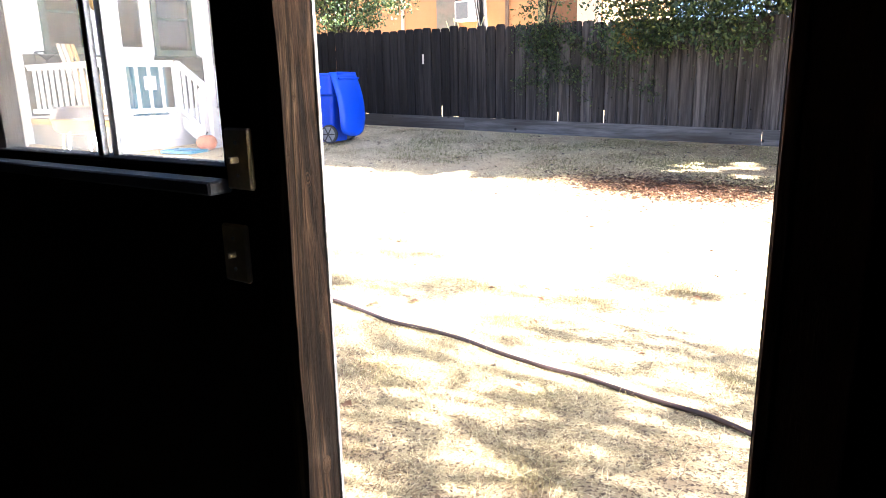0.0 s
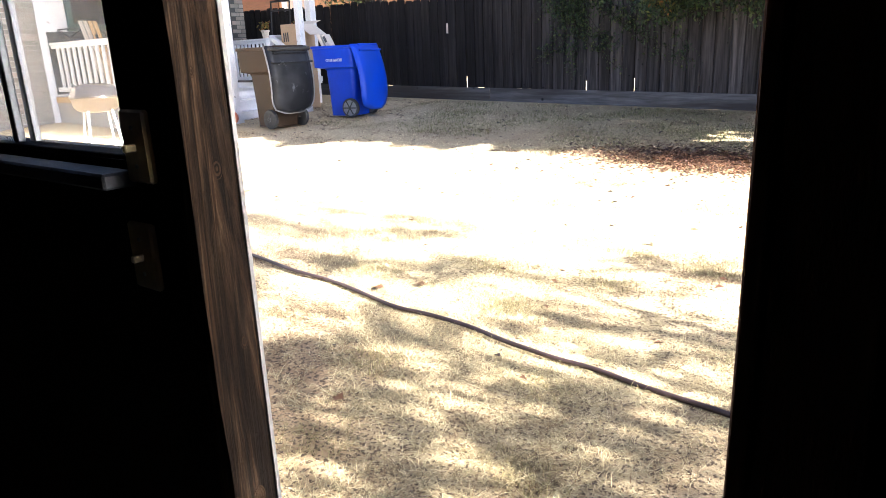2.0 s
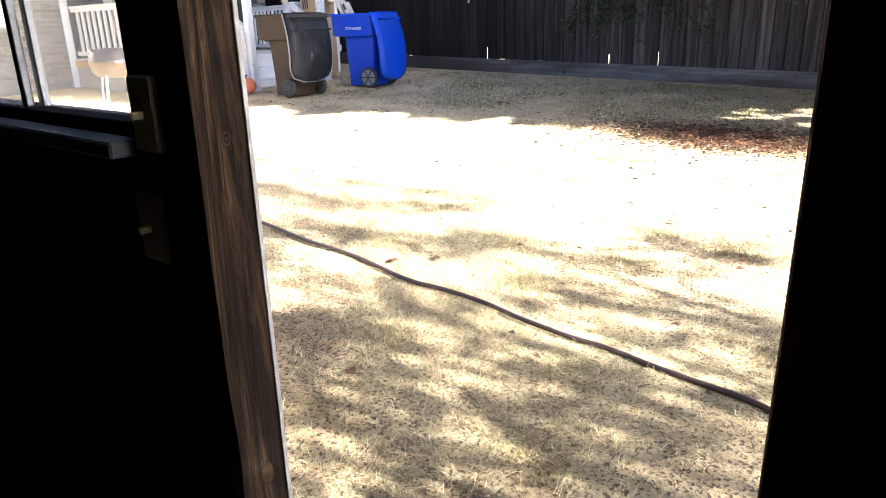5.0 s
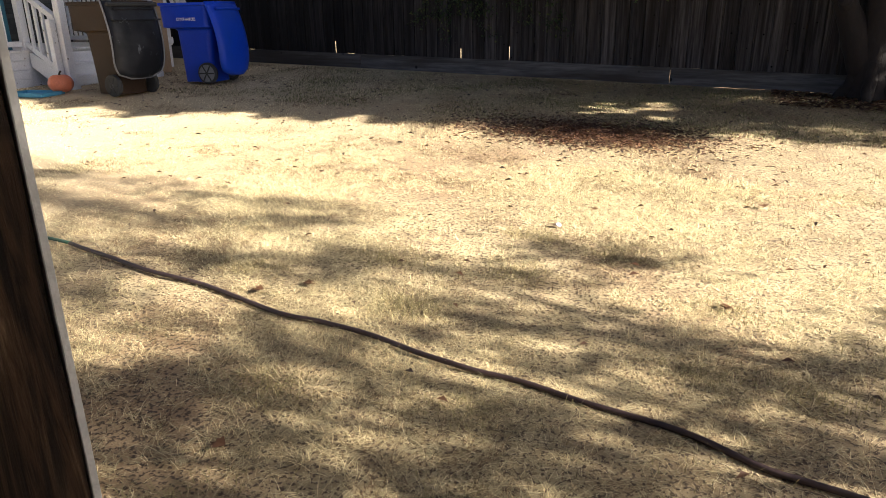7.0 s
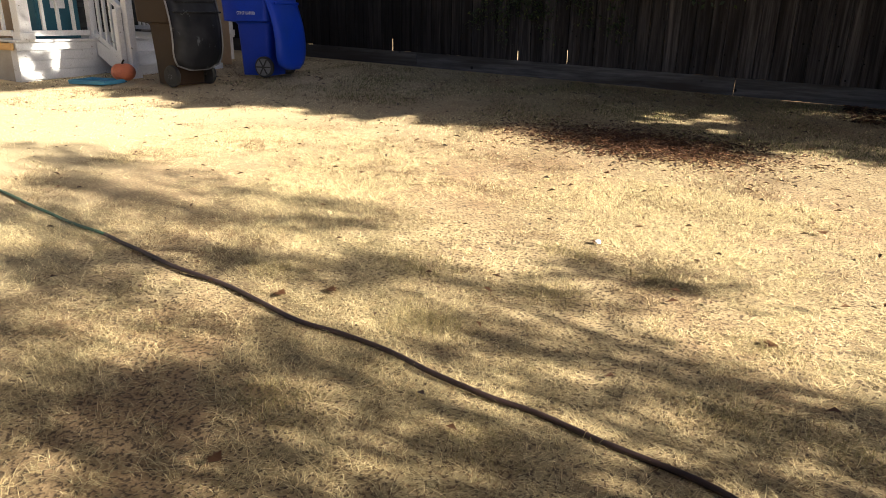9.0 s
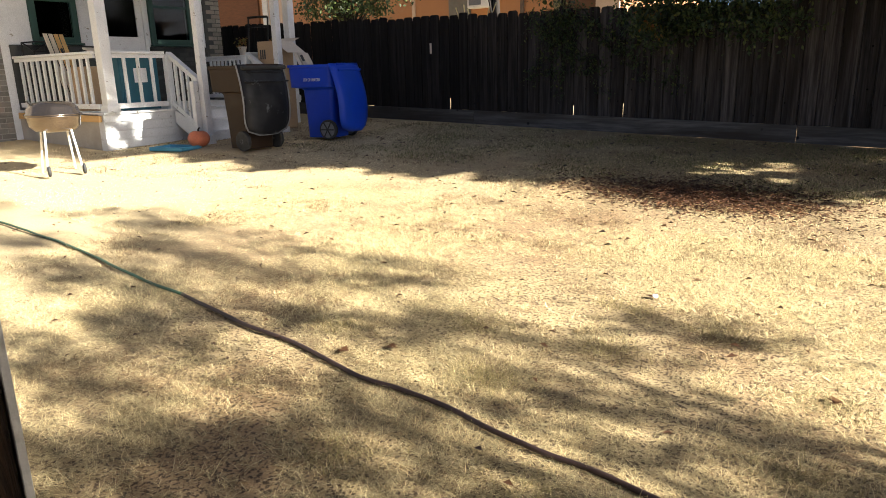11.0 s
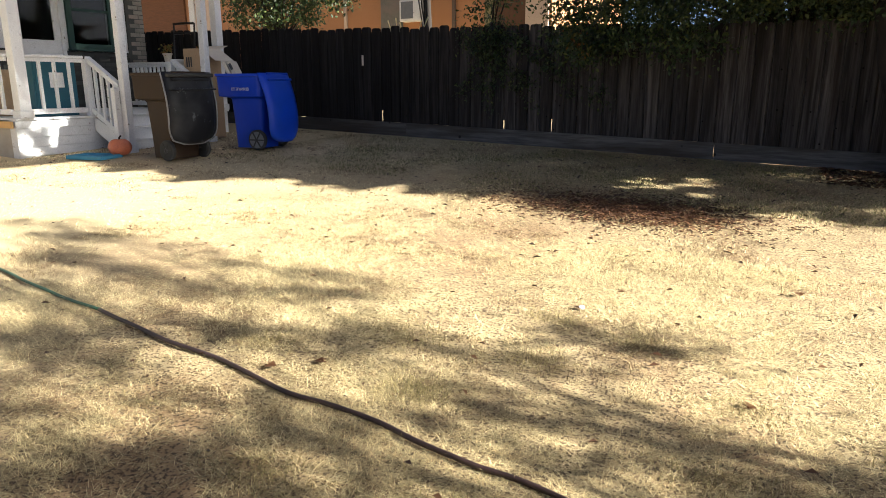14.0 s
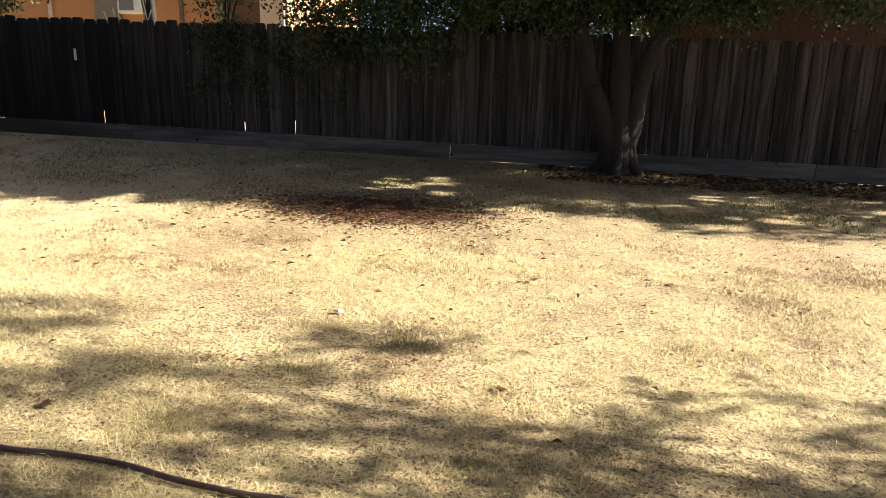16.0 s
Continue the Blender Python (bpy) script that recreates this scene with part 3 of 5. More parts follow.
    for a, b, y in ((0.02, mid - 0.020, 0.026), (mid + 0.026, W - 0.022, 0.048)):
        g = part("pane", B(a, b, y, y + 0.003, 0.008, H - 0.02), M_DUSTY, wi, "dusty glass")
        g.visible_shadow = False

    # switches
    for x0, z0 in ((-0.313, 1.221), (-0.345, 1.038)):
        sw = thing("light_switch", x0, IN, z0, "ivory toggle light switch plate on the dark shed wall", "light switch", "switches by the doorway")
        part("plate", B(-0.035, 0.035, -0.014, -0.001, 0, 0.114, bevel=0.004), M_PLATE, sw)
        part("toggle", B(-0.005, 0.005, -0.032, -0.012, 0.050, 0.062, bevel=0.002), M_PLATE, sw)
        for zz in (0.027, 0.087):
            part("screw", lathe(bmesh.new(), [(0.0035, 0), (0.0035, 0.002), (0.002, 0.003)], 10, pose(0, -0.0139, zz, 90)), M_SCREW, sw)


# ---- fence ----
FENCE_Y = 10.085


def build_fence():
    r = random.Random(5)
    fence = thing("wooden_fence", 0, FENCE_Y, 0, "weathered grey picket privacy fence with kickboard", "fence", kind="structure")
    shapes = []
    for k in range(6):
        bm = bmesh.new()
        w, t, h = 0.203, 0.016, 1.64
        c = 0.026 + 0.010 * r.random()
        prof = [(0, 0), (w, 0), (w, h - c), (w - c * 0.35, h - c * 0.35), (w - c * 1.1, h), (c * 1.1, h + 0.006 * r.random()), (c * 0.35, h - c * 0.35), (0, h - c)]
        a = [bm.verts.new((x + 0.002 * r.uniform(-1, 1), 0, z)) for x, z in prof]
        b = [bm.verts.new((v.co.x, t, v.co.z)) for v in a]
        for v in a:
            v.co.x += 0.0085 if v.co.x < w / 2 else -0.0085
        n = len(a)
        bm.faces.new(a)
        bm.faces.new(list(reversed(b)))
        for i in range(n):
            bm.faces.new((a[(i + 1) % n], a[i], b[i], b[(i + 1) % n]))
        bmesh.ops.recalc_face_normals(bm, faces=bm.faces)
        bmesh.ops.bevel(bm, geom=[e for e in bm.edges if abs(e.verts[0].co.y - e.verts[1].co.y) < 1e-5], offset=0.003, segments=1, affect="EDGES")
        me = bpy.data.meshes.new("picket")
        bm.to_mesh(me)
        bm.free()
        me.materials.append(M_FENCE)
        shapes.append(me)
    # unseen strips, added to block light so picket gaps read as dark lines
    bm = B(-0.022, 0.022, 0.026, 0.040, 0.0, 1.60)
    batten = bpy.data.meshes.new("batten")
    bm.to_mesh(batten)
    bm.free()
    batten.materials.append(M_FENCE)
    x = -15.0
    while x < 9.5:
        w = r.uniform(0.94, 1.06)
        gap = r.uniform(0.002, 0.007)
        z = G(x, 10.0) + 0.225 + r.uniform(-0.012, 0.012)
        m = pose(x, r.uniform(-0.008, 0.006), z, 0, r.uniform(-0.05, 0.05), r.uniform(-1.2, 1.2)) @ Matrix.Diagonal((w, 1, r.uniform(0.99, 1.015), 1))
        piece("picket", r.choice(shapes), m, fence)
        # some start higher, leaving a short sliver of light at the foot
        low = 0.16 * r.random() + 0.12 if r.random() < 0.12 else 0.0
        piece("batten", batten, pose(x - gap / 2, 0.0, G(x, 10.0) + 0.20 + low) @ Matrix.Diagonal((1, 1, 1 - low / 1.6, 1)), fence)
        x += 0.203 * w + gap
    joints = (-15.0, -11.6, -6.38, -1.16, 4.04, 9.5)
    for a, b in zip(joints, joints[1:]):
        bm = bmesh.new()
        beam(bm, (a + 0.004, -0.020, G(a, 10) + 0.118), (b - 0.004, -0.020, G(b, 10) + 0.118), 0.036, 0.236, 0.004)
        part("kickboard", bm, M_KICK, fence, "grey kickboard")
        for dz in (0.55, 1.45):
            bm = bmesh.new()
            beam(bm, (a, 0.045, G(a, 10) + dz), (b, 0.045, G(b, 10) + dz), 0.04, 0.09)
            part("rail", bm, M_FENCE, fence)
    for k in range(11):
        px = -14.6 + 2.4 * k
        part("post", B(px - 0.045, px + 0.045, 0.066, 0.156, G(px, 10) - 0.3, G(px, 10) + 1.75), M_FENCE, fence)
    # pale patch of bare wood on one picket
    part("nailed_scrap", B(-7.345, -7.305, -0.012, -0.0065, 1.77, 1.95), M_CARD_L, fence, "pale scrap of wood")


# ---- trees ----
# the lawn's shade edge, and gaps cut in the crowns so sun patches on the porch skirting and the grass by the fence fit
# the camera's view
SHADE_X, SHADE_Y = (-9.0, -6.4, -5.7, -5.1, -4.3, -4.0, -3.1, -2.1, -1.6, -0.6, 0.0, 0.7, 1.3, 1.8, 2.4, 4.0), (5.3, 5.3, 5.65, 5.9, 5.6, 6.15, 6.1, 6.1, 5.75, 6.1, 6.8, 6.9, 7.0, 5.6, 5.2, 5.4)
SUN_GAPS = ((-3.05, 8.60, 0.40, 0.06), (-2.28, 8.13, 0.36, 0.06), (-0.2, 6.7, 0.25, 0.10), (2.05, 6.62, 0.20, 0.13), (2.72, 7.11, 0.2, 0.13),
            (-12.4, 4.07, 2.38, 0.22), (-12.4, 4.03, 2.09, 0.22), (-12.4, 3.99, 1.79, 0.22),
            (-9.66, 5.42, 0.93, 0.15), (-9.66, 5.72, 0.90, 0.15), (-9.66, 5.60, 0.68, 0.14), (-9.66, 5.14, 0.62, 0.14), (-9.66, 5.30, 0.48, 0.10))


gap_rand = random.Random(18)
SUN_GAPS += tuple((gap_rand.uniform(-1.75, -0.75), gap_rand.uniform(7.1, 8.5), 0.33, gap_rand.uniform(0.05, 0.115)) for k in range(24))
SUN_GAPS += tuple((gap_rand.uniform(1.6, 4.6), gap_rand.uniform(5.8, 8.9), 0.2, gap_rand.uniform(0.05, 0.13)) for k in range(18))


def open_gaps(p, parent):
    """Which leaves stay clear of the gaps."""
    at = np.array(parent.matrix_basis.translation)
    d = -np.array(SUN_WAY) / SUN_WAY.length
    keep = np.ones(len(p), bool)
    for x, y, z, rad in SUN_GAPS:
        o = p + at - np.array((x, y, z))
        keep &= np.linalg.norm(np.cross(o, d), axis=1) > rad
    if at[1] > 8.0:
        # fence trees drop leaves that shade past the fitted edge, keeping the lawn west of the litter in the sun
        k = (p[:, 2] + at[2] - 0.3) / d[2]
        sx, sy = p[:, 0] + at[0] - d[0] * k, p[:, 1] + at[1] - d[1] * k
        ragged = 0.16 * np.sin(sx * 4.3 + 1.0) + 0.13 * np.sin(sx * 9.1) + 0.10 * np.sin(sx * 23.0 + 2.0)
        keep &= (sy > np.interp(sx, SHADE_X, SHADE_Y) + ragged) | (sx < -9.2)
    return keep


def leaf_cloud(name, centres, radius, count, size, material, parent, seed, label="", flat=0.75, droop=0.3):
    """A crown: count small folded leaves round each centre."""
    r = np.random.RandomState(seed)
    c = np.repeat(np.array(centres, float), count, 0)
    n = len(c)
    off = r.normal(0, 1, (n, 3)) * 0.5
    off[:, 2] *= flat
    p = c + off * radius
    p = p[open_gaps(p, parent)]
    n = len(p)
    d = r.normal(0, 1, (n, 3))
    d[:, 2] -= droop * 2
    d /= np.linalg.norm(d, axis=1)[:, None]
    q = np.cross(d, r.normal(0, 1, (n, 3)))
    q /= np.linalg.norm(q, axis=1)[:, None] + 1e-9
    nn = np.cross(d, q)
    s = (size * r.uniform(0.55, 1.3, n))[:, None]
    v = np.stack([p, p + d * s * 0.5 + q * s * 0.27 + nn * s * 0.08, p + d * s, p + d * s * 0.5 - q * s * 0.27 + nn * s * 0.08], 1).reshape(-1, 3)
    i = np.arange(n)[:, None] * 4
    f = np.concatenate([i + np.array([0, 1, 2]), i + np.array([0, 2, 3])], 1).reshape(-1, 3)
    ob = new(name, fast_mesh(name, v, f, material))
    ob.parent = parent
    return tagged(ob, label)


def limb(bm, pts, r0, r1, seed, rough=0.12, seg=10, steps=14):
    """A bent, knobbly, tapered limb through pts."""
    P = [Vector(p) for p in pts]
    out, rad = [], []
    n = len(P) - 1
    for i in range(steps + 1):
        u = i / steps * n
        k = min(int(u), n - 1)
        f = u - k
        a, b, c, d = P[max(k - 1, 0)], P[k], P[k + 1], P[min(k + 2, n)]
        q = 0.5 * ((2 * b) + (c - a) * f + (2 * a - 5 * b + 4 * c - d) * f * f + (3 * b - a - 3 * c + d) * f ** 3)
        out.append(q)
        t = i / steps
        rad.append((r0 + (r1 - r0) * t) * (1 + rough * noise.noise((t * 7, seed * 3.3, 0))))
    tube(bm, out, rad, seg)
    return out


def roughen(bm, amount, scale):
    for v in bm.verts:
        k = noise.noise_vector(v.co * scale)
        v.co += k * amount


def ellipsoid_spots(n, c, radii, seed, shell=0.35, low=None):
    r = random.Random(seed)
    out = []
    while len(out) < n:
        p = Vector((r.uniform(-1, 1), r.uniform(-1, 1), r.uniform(-1, 1)))
        L = p.length
        if L > 1 or L < shell:
            continue
        q = Vector((c[0] + p.x * radii[0], c[1] + p.y * radii[1], c[2] + p.z * radii[2]))
        if noise.noise(q * 0.8) < -0.22:
            continue
        if low and q.z < low(q):
            continue
        out.append(q)
    return out


def fence_tree():
    x, y = 1.30, 9.75
    z = G(x, y)
    tree = thing("shade_tree", x, y, z, "dark forked shade tree with rough bark beside the fence", "tree")
    bm = bmesh.new()
    limb(bm, [(0, 0, -0.1), (0.0, 0, 0.25), (-0.02, 0, 0.6), (-0.05, 0.01, 1.0)], 0.29, 0.14, 1, seg=16)
    for a in (0.2, 1.4, 2.5, 3.4, 4.6, 5.6):
        limb(bm, [(0.10 * math.cos(a), 0.10 * math.sin(a), 0.42), (0.24 * math.cos(a), 0.22 * math.sin(a), 0.12), (0.44 * math.cos(a), 0.38 * math.sin(a), -0.05)], 0.13, 0.04, 2 + a, seg=8, steps=8)
    limb(bm, [(0.0, 0, 0.25), (-0.02, 0, 0.9), (-0.05, 0.02, 1.5), (-0.08, 0.05, 2.2), (0.0, 0.2, 3.4)], 0.20, 0.08, 3, seg=12)
    limb(bm, [(-0.08, 0, 0.30), (-0.30, -0.03, 0.85), (-0.50, -0.04, 1.35), (-0.60, -0.05, 1.85), (-1.0, -0.1, 2.6), (-1.9, -0.4, 3.3)], 0.18, 0.06, 4, seg=12)
    limb(bm, [(0.08, 0, 0.30), (0.17, 0, 0.80), (0.25, -0.02, 1.3), (0.46, -0.05, 1.95), (0.9, -0.2, 2.8), (1.6, -0.4, 3.6)], 0.16, 0.06, 5, seg=12)
    limb(bm, [(-0.40, -0.05, 1.05), (-0.44, -0.20, 1.16)], 0.09, 0.075, 6, steps=4)
    bmesh.ops.subdivide_edges(bm, edges=bm.edges, cuts=1, use_grid_fill=True)
    roughen(bm, 0.018, 6.0)
    roughen(bm, 0.008, 22.0)
    part("trunk", bm, M_BARK, tree, "rough dark bark", smooth=True)
    spots = ellipsoid_spots(300, (0.5, -0.6, 4.3), (5.4, 3.7, 2.0), 8, low=lambda q: 2.9 - z - 0.55 * min(0.0, (q.y + 0.6)) * 0.6)
    # unseen upper clumps, added to block sun from brick wall, pilaster and porch
    spots += ellipsoid_spots(70, (-0.8, -3.5, 8.0), (3.6, 1.6, 1.4), 10, shell=0.0)
    spots += ellipsoid_spots(75, (0.3, 0.9, 9.0), (2.6, 1.0, 1.9), 12, shell=0.0)
    spots += ellipsoid_spots(150, (0.2, -0.5, 6.2), (4.6, 3.2, 2.0), 9, shell=0.2)
    bm = bmesh.new()
    r = random.Random(4)
    for q in spots[::4]:
        s = Vector((r.uniform(-0.6, 0.6), r.uniform(-0.2, 0.2), r.uniform(2.0, 3.0)))
        limb(bm, [s, (s + q) / 2 + Vector((0, 0, 0.3)), q], 0.04, 0.012, q.x, seg=5, steps=6)
    part("branch", bm, M_BARK, tree)
    leaf_cloud("crown", spots, 0.62, 430, 0.108, M_LEAF, tree, 21, "dense dull green leaves")
    low = []
    for i in range(90):
        px = r.uniform(-4.7, 1.4)
        py = r.uniform(-0.7, 0.15)
        top = 2.35 - 0.25 * noise.noise((px * 1.3, 3.0, 0)) - (0.42 if -4.6 < px < -2.5 else 0)
        low.append((px, py, top - z + r.uniform(0, 0.7)))
    for i in range(70):
        px = r.uniform(-2.6, 3.0)
        low.append((px, r.uniform(-0.9, 0.3), 2.42 - 0.2 * noise.noise((px * 1.7, 8.0, 0)) - z + r.uniform(0, 0.7)))
    leaf_cloud("crown", low, 0.34, 190, 0.066, M_LEAF, tree, 22, "drooping green leaves")
    leaf_cloud("crown", [(-4.35, -0.35, 2.15 - z), (-4.28, -0.4, 2.0 - z)], 0.2, 70, 0.08, M_LEAF_TAN, tree, 23, "yellow and rust leaves")


def yard_tree():
    x, y = 7.4, 2.2
    z = G(x, y)
    tree = thing("yard_tree", x, y, z, "broad leafy tree that shades the lawn", "tree")
    bm = bmesh.new()
    limb(bm, [(0, 0, -0.1), (0.05, 0, 0.9), (0, 0.05, 1.9)], 0.22, 0.15, 1, seg=12)
    # boughs fitted to the lawn shade in the camera's view, by strip: x, y, run in x and y, breadth
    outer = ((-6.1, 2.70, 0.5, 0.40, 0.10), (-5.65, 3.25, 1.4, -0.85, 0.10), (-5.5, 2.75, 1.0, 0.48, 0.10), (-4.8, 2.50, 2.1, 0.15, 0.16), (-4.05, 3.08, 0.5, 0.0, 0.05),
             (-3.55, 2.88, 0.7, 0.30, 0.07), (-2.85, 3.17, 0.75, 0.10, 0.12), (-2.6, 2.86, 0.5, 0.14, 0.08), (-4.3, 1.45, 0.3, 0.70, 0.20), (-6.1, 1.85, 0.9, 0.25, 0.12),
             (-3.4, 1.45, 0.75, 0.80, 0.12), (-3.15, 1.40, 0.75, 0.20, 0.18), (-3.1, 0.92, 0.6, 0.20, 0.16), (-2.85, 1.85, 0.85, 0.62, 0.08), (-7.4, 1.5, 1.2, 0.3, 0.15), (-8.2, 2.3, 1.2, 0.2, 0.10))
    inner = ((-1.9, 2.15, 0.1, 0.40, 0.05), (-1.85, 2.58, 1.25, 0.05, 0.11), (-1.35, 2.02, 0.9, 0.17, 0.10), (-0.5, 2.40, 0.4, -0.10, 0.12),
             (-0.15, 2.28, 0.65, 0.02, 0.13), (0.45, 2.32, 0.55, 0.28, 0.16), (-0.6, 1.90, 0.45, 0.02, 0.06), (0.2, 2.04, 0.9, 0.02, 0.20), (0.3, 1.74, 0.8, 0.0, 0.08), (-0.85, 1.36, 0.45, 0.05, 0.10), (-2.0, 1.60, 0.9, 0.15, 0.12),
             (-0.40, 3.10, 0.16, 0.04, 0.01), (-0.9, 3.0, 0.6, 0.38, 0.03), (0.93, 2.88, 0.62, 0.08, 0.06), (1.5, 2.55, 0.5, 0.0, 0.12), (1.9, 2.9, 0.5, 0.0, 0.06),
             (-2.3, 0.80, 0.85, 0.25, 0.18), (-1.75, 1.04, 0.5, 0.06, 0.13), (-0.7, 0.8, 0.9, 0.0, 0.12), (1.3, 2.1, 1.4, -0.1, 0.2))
    r = random.Random(31)
    spots = []

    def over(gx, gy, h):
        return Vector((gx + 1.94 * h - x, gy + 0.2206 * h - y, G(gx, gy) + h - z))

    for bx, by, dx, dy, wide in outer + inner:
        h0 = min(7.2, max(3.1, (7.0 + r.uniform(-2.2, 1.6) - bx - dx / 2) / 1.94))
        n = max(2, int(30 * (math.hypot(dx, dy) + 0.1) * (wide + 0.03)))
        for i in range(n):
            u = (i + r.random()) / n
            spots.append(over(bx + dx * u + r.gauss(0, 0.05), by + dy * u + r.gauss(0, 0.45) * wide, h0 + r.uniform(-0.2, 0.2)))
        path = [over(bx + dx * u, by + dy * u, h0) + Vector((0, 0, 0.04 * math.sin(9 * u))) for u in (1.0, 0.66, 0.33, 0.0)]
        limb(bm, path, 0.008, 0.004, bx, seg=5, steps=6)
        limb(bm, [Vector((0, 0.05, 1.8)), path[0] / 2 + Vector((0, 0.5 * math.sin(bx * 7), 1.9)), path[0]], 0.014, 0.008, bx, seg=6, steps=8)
    # looser twigs that dapple the near lawn
    edge = ((-9.0, 1.9), (-6.0, 2.2), (-4.5, 2.25), (-3.0, 2.0), (-2.0, 1.8), (-1.0, 1.6), (0.0, 1.6), (1.2, 1.75), (4.0, 1.9))
    made = 0
    while made < 330:
        gx, gy = r.uniform(-9.0, 3.6), r.uniform(-1.3, 2.3)
        k = max(i for i in range(len(edge) - 1) if edge[i][0] <= gx)
        (xa, ya), (xb, yb) = edge[k], edge[k + 1]
        if gy > ya + (yb - ya) * (gx - xa) / (xb - xa):
            continue
        n = noise.noise((gx * 1.3, gy * 2.9, 11.0)) + 0.6 * noise.noise((gx * 3.1, gy * 6.2, 4.0))
        if gy > 0.0 and n < (0.0 if gx > -2.2 and gy < 1.65 else 0.2):
            continue
        h = min(7.6, max(2.9, (7.2 + r.uniform(-2.8, 2.2) - gx) / 1.94))
        spots.append(over(gx, gy, h))
        made += 1
    for i in range(70):
        gx, gy = r.uniform(-2.1, 1.0), r.uniform(0.3, 1.15)
        if noise.noise((gx * 1.6, gy * 3.0, 23.0)) > -0.08:
            spots.append(over(gx, gy, min(7.6, max(2.9, (7.2 + r.uniform(-2.8, 2.2) - gx) / 1.94))))
    r = random.Random(9)
    # unseen leaf clumps, added to block the sun from the shed doorway
    for i in range(260):
        gx, gy = r.uniform(-4.6, 0.3), r.uniform(-0.85, -0.02)
        h = min(7.6, max(2.9, (7.2 + r.uniform(-2.8, 2.2) - gx) / 1.94))
        spots.append(Vector((gx + 1.94 * h - x, gy + 0.2206 * h - y, G(gx, gy) + h - z)))
    for q in spots[::13]:
        s = Vector((0, 0.05, r.uniform(1.6, 1.9)))
        limb(bm, [s, (s + q) / 2 + Vector((0.2 * math.sin(q.x * 9), 0.25 * math.cos(q.y * 7), 0.3)), q], 0.010, 0.005, q.x, seg=5, steps=6)
    part("trunk", bm, M_BARK, tree, smooth=True)
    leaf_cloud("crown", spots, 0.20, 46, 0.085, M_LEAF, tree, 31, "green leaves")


def corner_tree():
    # out of view; added to throw shade on the lawn and the fence
    x, y = 9.6, 9.5
    z = G(x, y)
    tree = thing("corner_tree", x, y, z, "unseen leafy tree, added to shade the lawn corner", "tree")
    bm = bmesh.new()
    limb(bm, [(0, 0, -0.1), (0.05, 0, 1.0), (0, 0.05, 2.2)], 0.2, 0.13, 1, seg=12)
    spots = ellipsoid_spots(120, (-0.4, -0.2, 4.1), (3.6, 2.1, 1.9), 27, shell=0.1)
    for q in spots[::9]:
        s = Vector((0, 0.05, 2.0))
        limb(bm, [s, (s + q) / 2 + Vector((0, 0, 0.3)), q], 0.05, 0.012, q.x, seg=5, steps=6)
    part("trunk", bm, M_BARK, tree, smooth=True)
    leaf_cloud("crown", spots, 0.5, 230, 0.11, M_LEAF, tree, 33, "green leaves")


def neighbour_tree(x, y, h, seed, n, radii, label):
    z = G(x, y)
    tree = thing("neighbour_tree", x, y, z, label, "tree")
    bm = bmesh.new()
    limb(bm, [(0, 0, -0.1), (0.1, 0, h * 0.4), (0.0, 0.1, h * 0.8)], 0.10, 0.05, seed)
    spots = ellipsoid_spots(n, (0, 0, h), radii, seed, shell=0.2)
    for q in spots[::3]:
        limb(bm, [(0, 0, h * 0.5), (q.x * 0.5, q.y * 0.5, (h * 0.6 + q.z) / 2), q], 0.03, 0.008, q.x, seg=5, steps=5)
    part("trunk", bm, M_BARK, tree, smooth=True)
    leaf_cloud("crown", spots, 0.34, 120, 0.09, M_LEAF, tree, seed, "green leaves")


def fence_vine():
    vine = thing("climbing_vine", -4.7, FENCE_Y - 0.03, G(-4.7, 10), "straggling green vine climbing over the fence", "vine")
    r = random.Random(12)
    spots = []
    bm = bmesh.new()
    for k in range(15):
        p = Vector((r.uniform(-0.6, 0.3), -0.02, 1.85 + r.uniform(-0.1, 0.1)))
        q = p.copy()
        path = [p.copy()]
        drift = r.uniform(-0.06, 0.24)
        for i in range(r.randint(6, 14)):
            q = q + Vector((drift * r.uniform(0.2, 1.2), 0, -0.11 * r.uniform(0.4, 1.3)))
            if q.z < 0.35:
                break
            path.append(q + Vector((0, -0.03 * r.random(), 0)))
            if r.random() < 0.85:
                spots.append(q.copy())
        limb(bm, path, 0.005, 0.003, k, seg=4, steps=10)
    for k in range(14):
        spots.append(Vector((r.uniform(-0.55, 0.45), -0.04, r.uniform(1.45, 1.95))))
    part("stem", bm, M_BARK, vine)
    leaf_cloud("leaves", spots, 0.15, 30, 0.05, M_LEAF, vine, 41, "small green leaves", droop=0.4)


# ---- house with the porch ----
WALL_X = -12.40
PX, PY0, PY1 = -9.66, 5.06, 8.95
DECK = 0.975
ST0, ST1 = 6.25, 7.80


def solid(name, boxes, material, label, category, bevel=0.0):
    bm = bmesh.new()
    for b in boxes:
        box(bm, *b, bevel=bevel)
    me = bpy.data.meshes.new(name)
    bm.to_mesh(me)
    bm.free()
    me.materials.append(material)
    return tagged(new(name, me), label, category, kind="structure")


